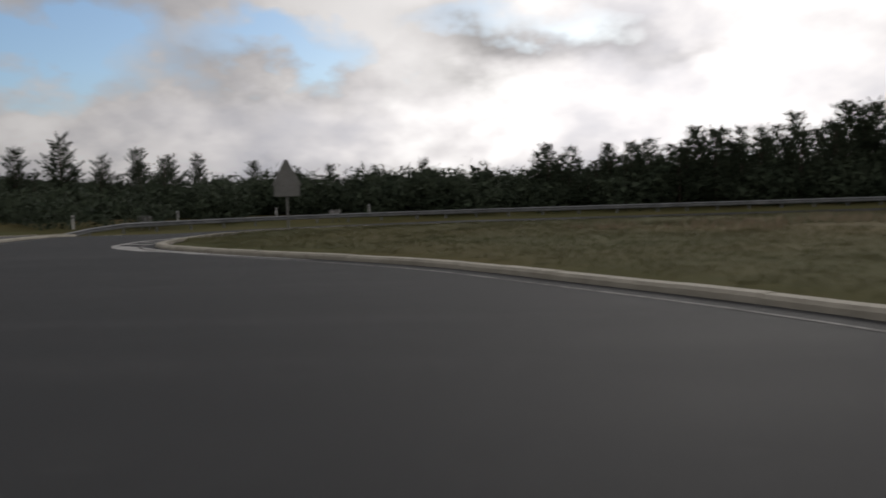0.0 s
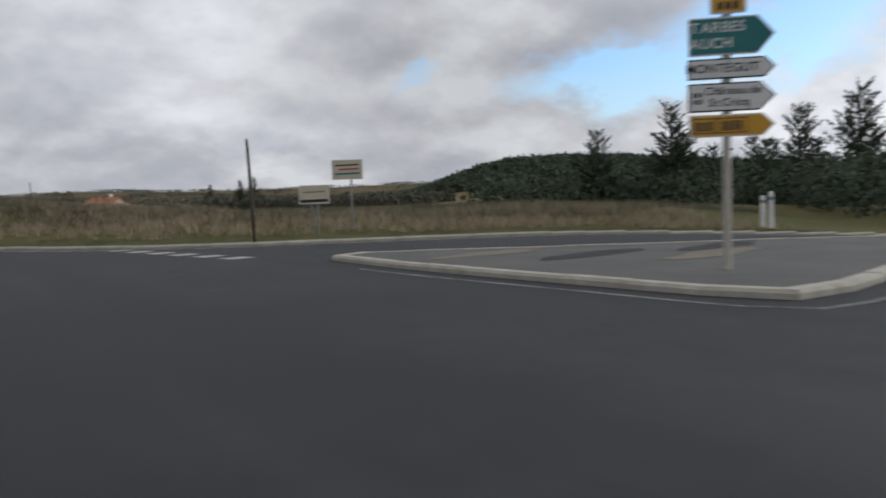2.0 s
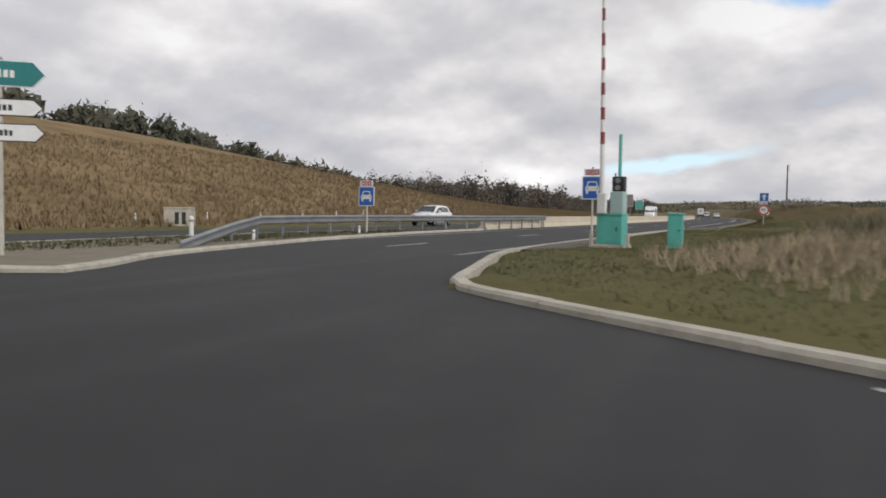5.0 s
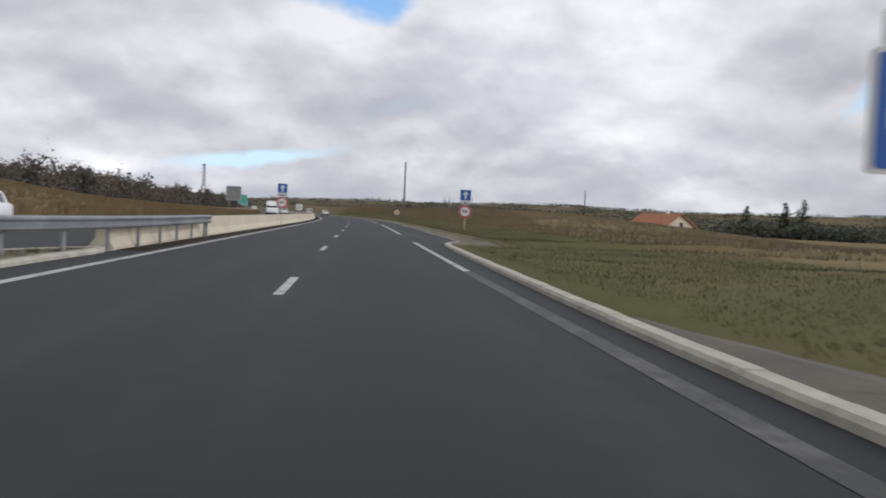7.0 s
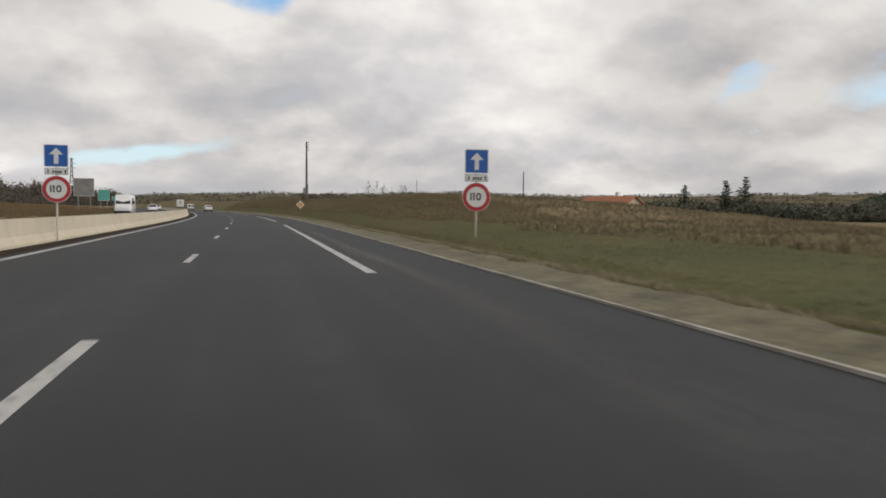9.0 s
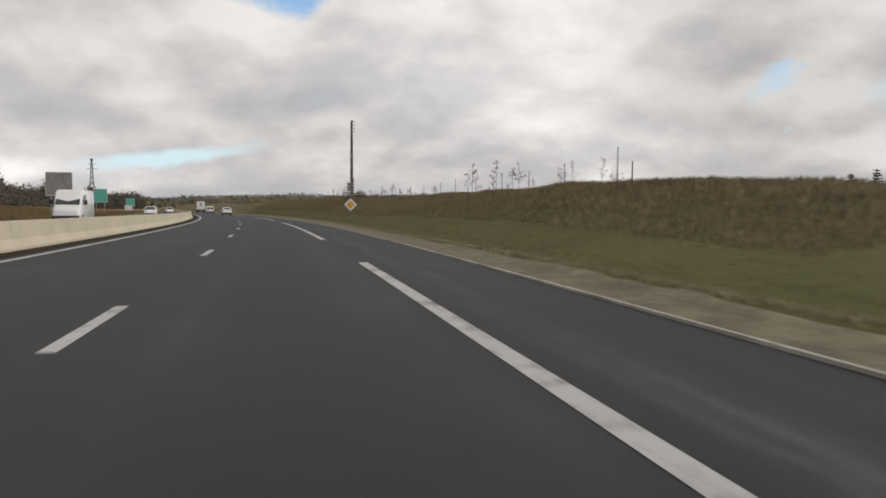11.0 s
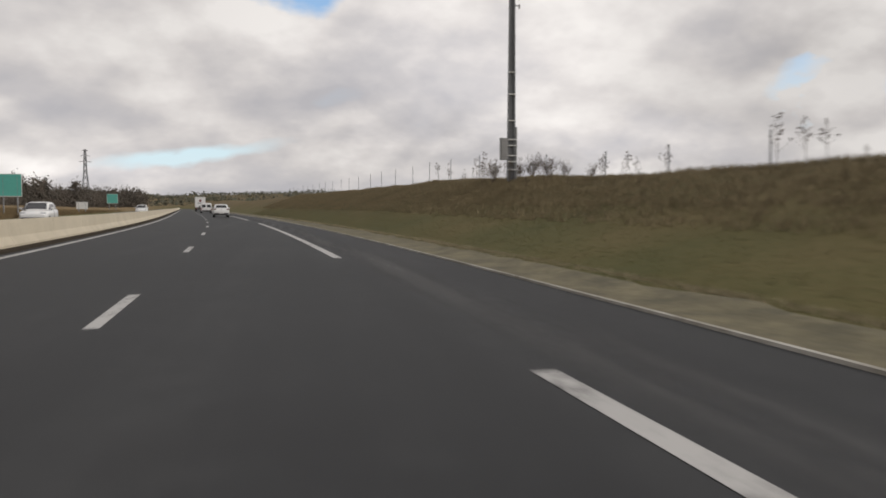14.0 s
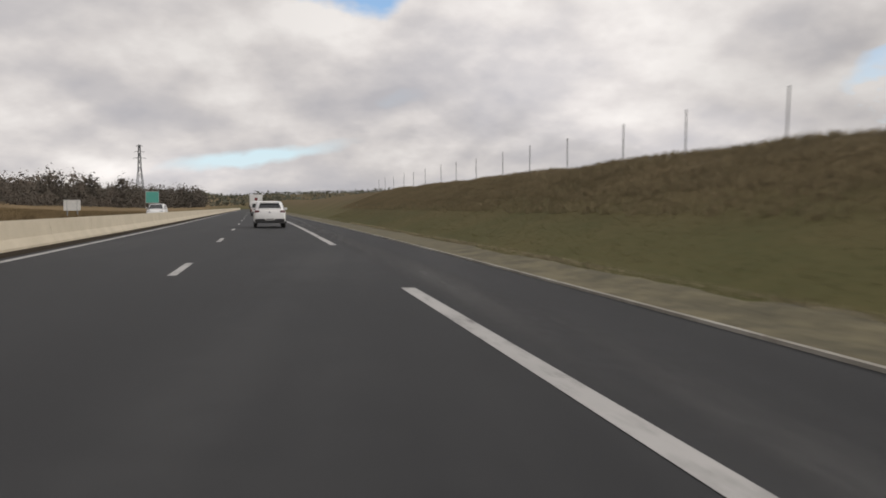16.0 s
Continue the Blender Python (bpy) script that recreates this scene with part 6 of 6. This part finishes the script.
def van(m, label, long=5.4, tall=2.45, category="van"):
    root = thing("van", m, label, category, "cars on the carriageways")
    w = 0.98
    sec = lambda a, t, b=0.32: [(a * 0.93, b), (a, b + 0.15), (a, t * 0.55), (a * 0.95, t - 0.14), (a * 0.85, t), (0.0, t + 0.02)]
    h = long / 2
    loft([(-h, sec(w * 0.97, tall - 0.05, 0.40)), (-h + 0.12, sec(w, tall)), (h * 0.30, sec(w, tall)), (h * 0.48, sec(w * 0.98, tall - 0.08)), (h * 0.78, sec(w * 0.95, tall * 0.54)), (h * 0.96, sec(w * 0.90, tall * 0.44)), (h, sec(w * 0.8, tall * 0.36, 0.40))], CAR_WHITE, root, "body")
    quad(root, "windscreen", ((0.80, h * 0.765, tall * 0.56), (-0.80, h * 0.765, tall * 0.56), (-0.76, h * 0.50, tall * 0.90), (0.76, h * 0.50, tall * 0.90)), GLASS, "dark windscreen", 0.03)
    for s in (-1, 1):
        quad(root, "side_window", ((s * 0.985, h * 0.18, tall * 0.56), (s * 0.965, h * 0.66, tall * 0.56), (s * 0.945, h * 0.48, tall * 0.84), (s * 0.955, h * 0.18, tall * 0.86)), GLASS, "", 0.02)
        quad(root, "rear_window", ((s * 0.10, -h - 0.004, tall * 0.58), (s * 0.80, -h - 0.004, tall * 0.58), (s * 0.76, -h - 0.0, tall * 0.86), (s * 0.10, -h - 0.0, tall * 0.86)), GLASS, "", 0.012)
        part("head_lamp", box(0.24, 0.16, 0.22, (s * 0.72, h * 0.93, tall * 0.32), 0.04), LAMP_CLEAR, root)
        part("tail_lamp", box(0.13, 0.05, 0.42, (s * 0.90, -h - 0.01, tall * 0.32), 0.02), LAMP_RED, root)
        part("mirror", box(0.20, 0.12, 0.30, (s * 1.13, h * 0.60, tall * 0.58), 0.03), TRIM, root)
        for y in (-h * 0.62, h * 0.66):
            wheel(root, s * 0.86, y, 0.34, 0.22)
    part("bumper", box(1.76, 0.22, 0.26, (0, h - 0.06, 0.34), 0.05), TRIM, root)
    part("rear_bumper", box(1.80, 0.14, 0.18, (0, -h - 0.02, 0.38), 0.03), TRIM, root)
    part("grille", box(1.0, 0.03, 0.16, (0, h * 0.985, 0.72), 0.01), TRIM, root)
    return root


van(lane_pose(-11.8, 132, True), "white delivery van on the opposite carriageway")
van(lane_pose(1.6, 285), "white small van far ahead in the lane", 4.2, 1.85)


def lorry(m):
    root = thing("lorry", m, "white box lorry with a red round mark far ahead", "lorry", "cars on the carriageways")
    box_ = part("cargo_box", box(2.5, 7.2, 2.6, (0, -1.0, 1.05), 0.04), CAR_WHITE, root, "white cargo box")
    part("round_mark", tube([(0, -4.606, 2.75), (0, -4.615, 2.75)], 0.32, 20), LAMP_RED, box_, "red round mark")
    part("mark_bar", box(1.3, 0.008, 0.22, (0, -4.612, 2.0), 0.002), GREYBACK, box_)
    for u in (-0.62, 0.62):
        part("door_leaf", box(1.20, 0.02, 2.46, (u, -4.600, 1.12), 0.008), CAR_WHITE, box_)
    part("cab", box(2.3, 2.0, 2.2, (0, 3.8, 0.6), 0.12), CAR_WHITE, root)
    part("chassis", box(1.0, 9.0, 0.25, (0, 0, 0.72), 0.02), TRIM, root)
    part("under_bar", box(2.3, 0.12, 0.14, (0, -4.5, 0.50), 0.02), TRIM, root)
    for s in (-1, 1):
        part("tail_lamp", box(0.40, 0.06, 0.14, (s * 0.9, -4.55, 0.72), 0.02), LAMP_RED, root)
        for y in (-3.0, 3.4):
            wheel(root, s * 1.02, y, 0.48, 0.36)


lorry(lane_pose(1.5, 345))


# ---------------- house and trees in the field ----------------
def house():
    root = thing("house", Matrix.Translation((72.4, 181.0, -2.0)) @ Matrix.Rotation(radians(-70), 4, "Z"), "low cream house with an orange tiled gable roof", "house")
    L, Wd, E, R = 13.0, 11.5, 2.4, 6.0
    wall = bmesh.new()
    v = [wall.verts.new(p) for p in ((-L / 2, -Wd / 2, -1), (L / 2, -Wd / 2, -1), (L / 2, Wd / 2, -1), (-L / 2, Wd / 2, -1), (-L / 2, -Wd / 2, E), (L / 2, -Wd / 2, E), (L / 2, Wd / 2, E), (-L / 2, Wd / 2, E), (-L / 2, 0, R - 0.1), (L / 2, 0, R - 0.1))]
    for f in ((0, 1, 5, 4), (2, 3, 7, 6), (1, 2, 6, 9, 5), (3, 0, 4, 8, 7), (0, 3, 2, 1)):
        wall.faces.new([v[i] for i in f])
    bmesh.ops.recalc_face_normals(wall, faces=wall.faces[:])
    w = part("wall", wall, material("render_cream", ((0.50, 0.44, 0.33), (0.62, 0.55, 0.43)), 0.6, 0.9, fine=6), root)
    roof = bmesh.new()
    o = 0.5
    for s in (-1, 1):
        own = bmesh.new()
        z0 = E - o * (R - E) / (Wd / 2)
        c = [(-L / 2 - o, s * (Wd / 2 + o), z0), (L / 2 + o, s * (Wd / 2 + o), z0), (L / 2 + o, 0, R), (-L / 2 - o, 0, R)]
        lo, hi = [own.verts.new(p) for p in c], [own.verts.new((a, b, d + 0.18)) for a, b, d in c]
        own.faces.new(lo)
        own.faces.new(hi)
        for j in range(4):
            own.faces.new((lo[j], lo[(j + 1) % 4], hi[(j + 1) % 4], hi[j]))
        bmesh.ops.recalc_face_normals(own, faces=own.faces[:])
        join(roof, own)
    rf = part("roof", roof, material("roof_tile_orange", ((0.30, 0.115, 0.055), (0.42, 0.18, 0.09)), 0.9, 0.85, bump=0.5, fine=5), root, "orange clay tile roof")
    part("chimney", box(0.7, 0.7, 1.5, (1.5, 0.6, R - 0.5), 0.03), CAR_WHITE, rf)
    for u in (-5, -1.5, 4):
        win = part("window", box(1.3, 0.06, 1.2, (u, -Wd / 2 - 0.02, 1.0), 0.01), GLASS, root)
        part("frame", box(1.5, 0.05, 0.12, (u, -Wd / 2 - 0.03, 0.9), 0.01), WHITE, win)
    part("gable_window", box(0.06, 0.9, 1.0, (L / 2 + 0.02, 0.4, 3.2), 0.01), GLASS, root)


house()


def cedar(x, y, top, seed):
    """An open-limbed conifer far off."""
    z = gz(x, y)
    tall = top - z
    root = thing("conifer", Matrix.Translation((x, y, z)), "tall dark conifer with level open limbs", "tree", "conifers by the house")
    r = random.Random(seed)
    trunk = tube([(0, 0, -0.5), (0, 0, tall * 0.98)], [0.28, 0.05], 8)
    crown = bmesh.new()
    h = tall * 0.18
    while h < tall * 0.985:
        f = 1 - h / tall
        for _ in range(6):
            a, l = r.uniform(0, 6.283), tall * (0.015 + 0.36 * f ** 0.9) * r.uniform(0.5, 1.15)
            d = Vector((math.cos(a), math.sin(a), 0.05 + 0.25 * (1 - f)))
            tube([(0, 0, h), Vector((0, 0, h)) + d * l], [0.045, 0.012], 4, False, trunk)
            for j in range(max(5, int(l * 9))):
                p = Vector((0, 0, h)) + d * l * r.uniform(0.12, 1.05)
                for _ in range(3):
                    e = Vector((r.gauss(0, 0.32), r.gauss(0, 0.32), r.gauss(-0.10, 0.16)))
                    g = Vector((r.gauss(0, 0.16), r.gauss(0, 0.16), r.gauss(0.0, 0.12)))
                    crown.faces.new((crown.verts.new(p), crown.verts.new(p + e), crown.verts.new(p + g)))
        h += tall * r.uniform(0.035, 0.06)
    part("trunk", trunk, BARK, root)
    part("crown", crown, NEEDLE, root)


cedar(136.0, 227.2, 11.5, 1)
cedar(131.6, 230.0, 10.4, 2)
cedar(122.3, 236.0, 9.2, 3)
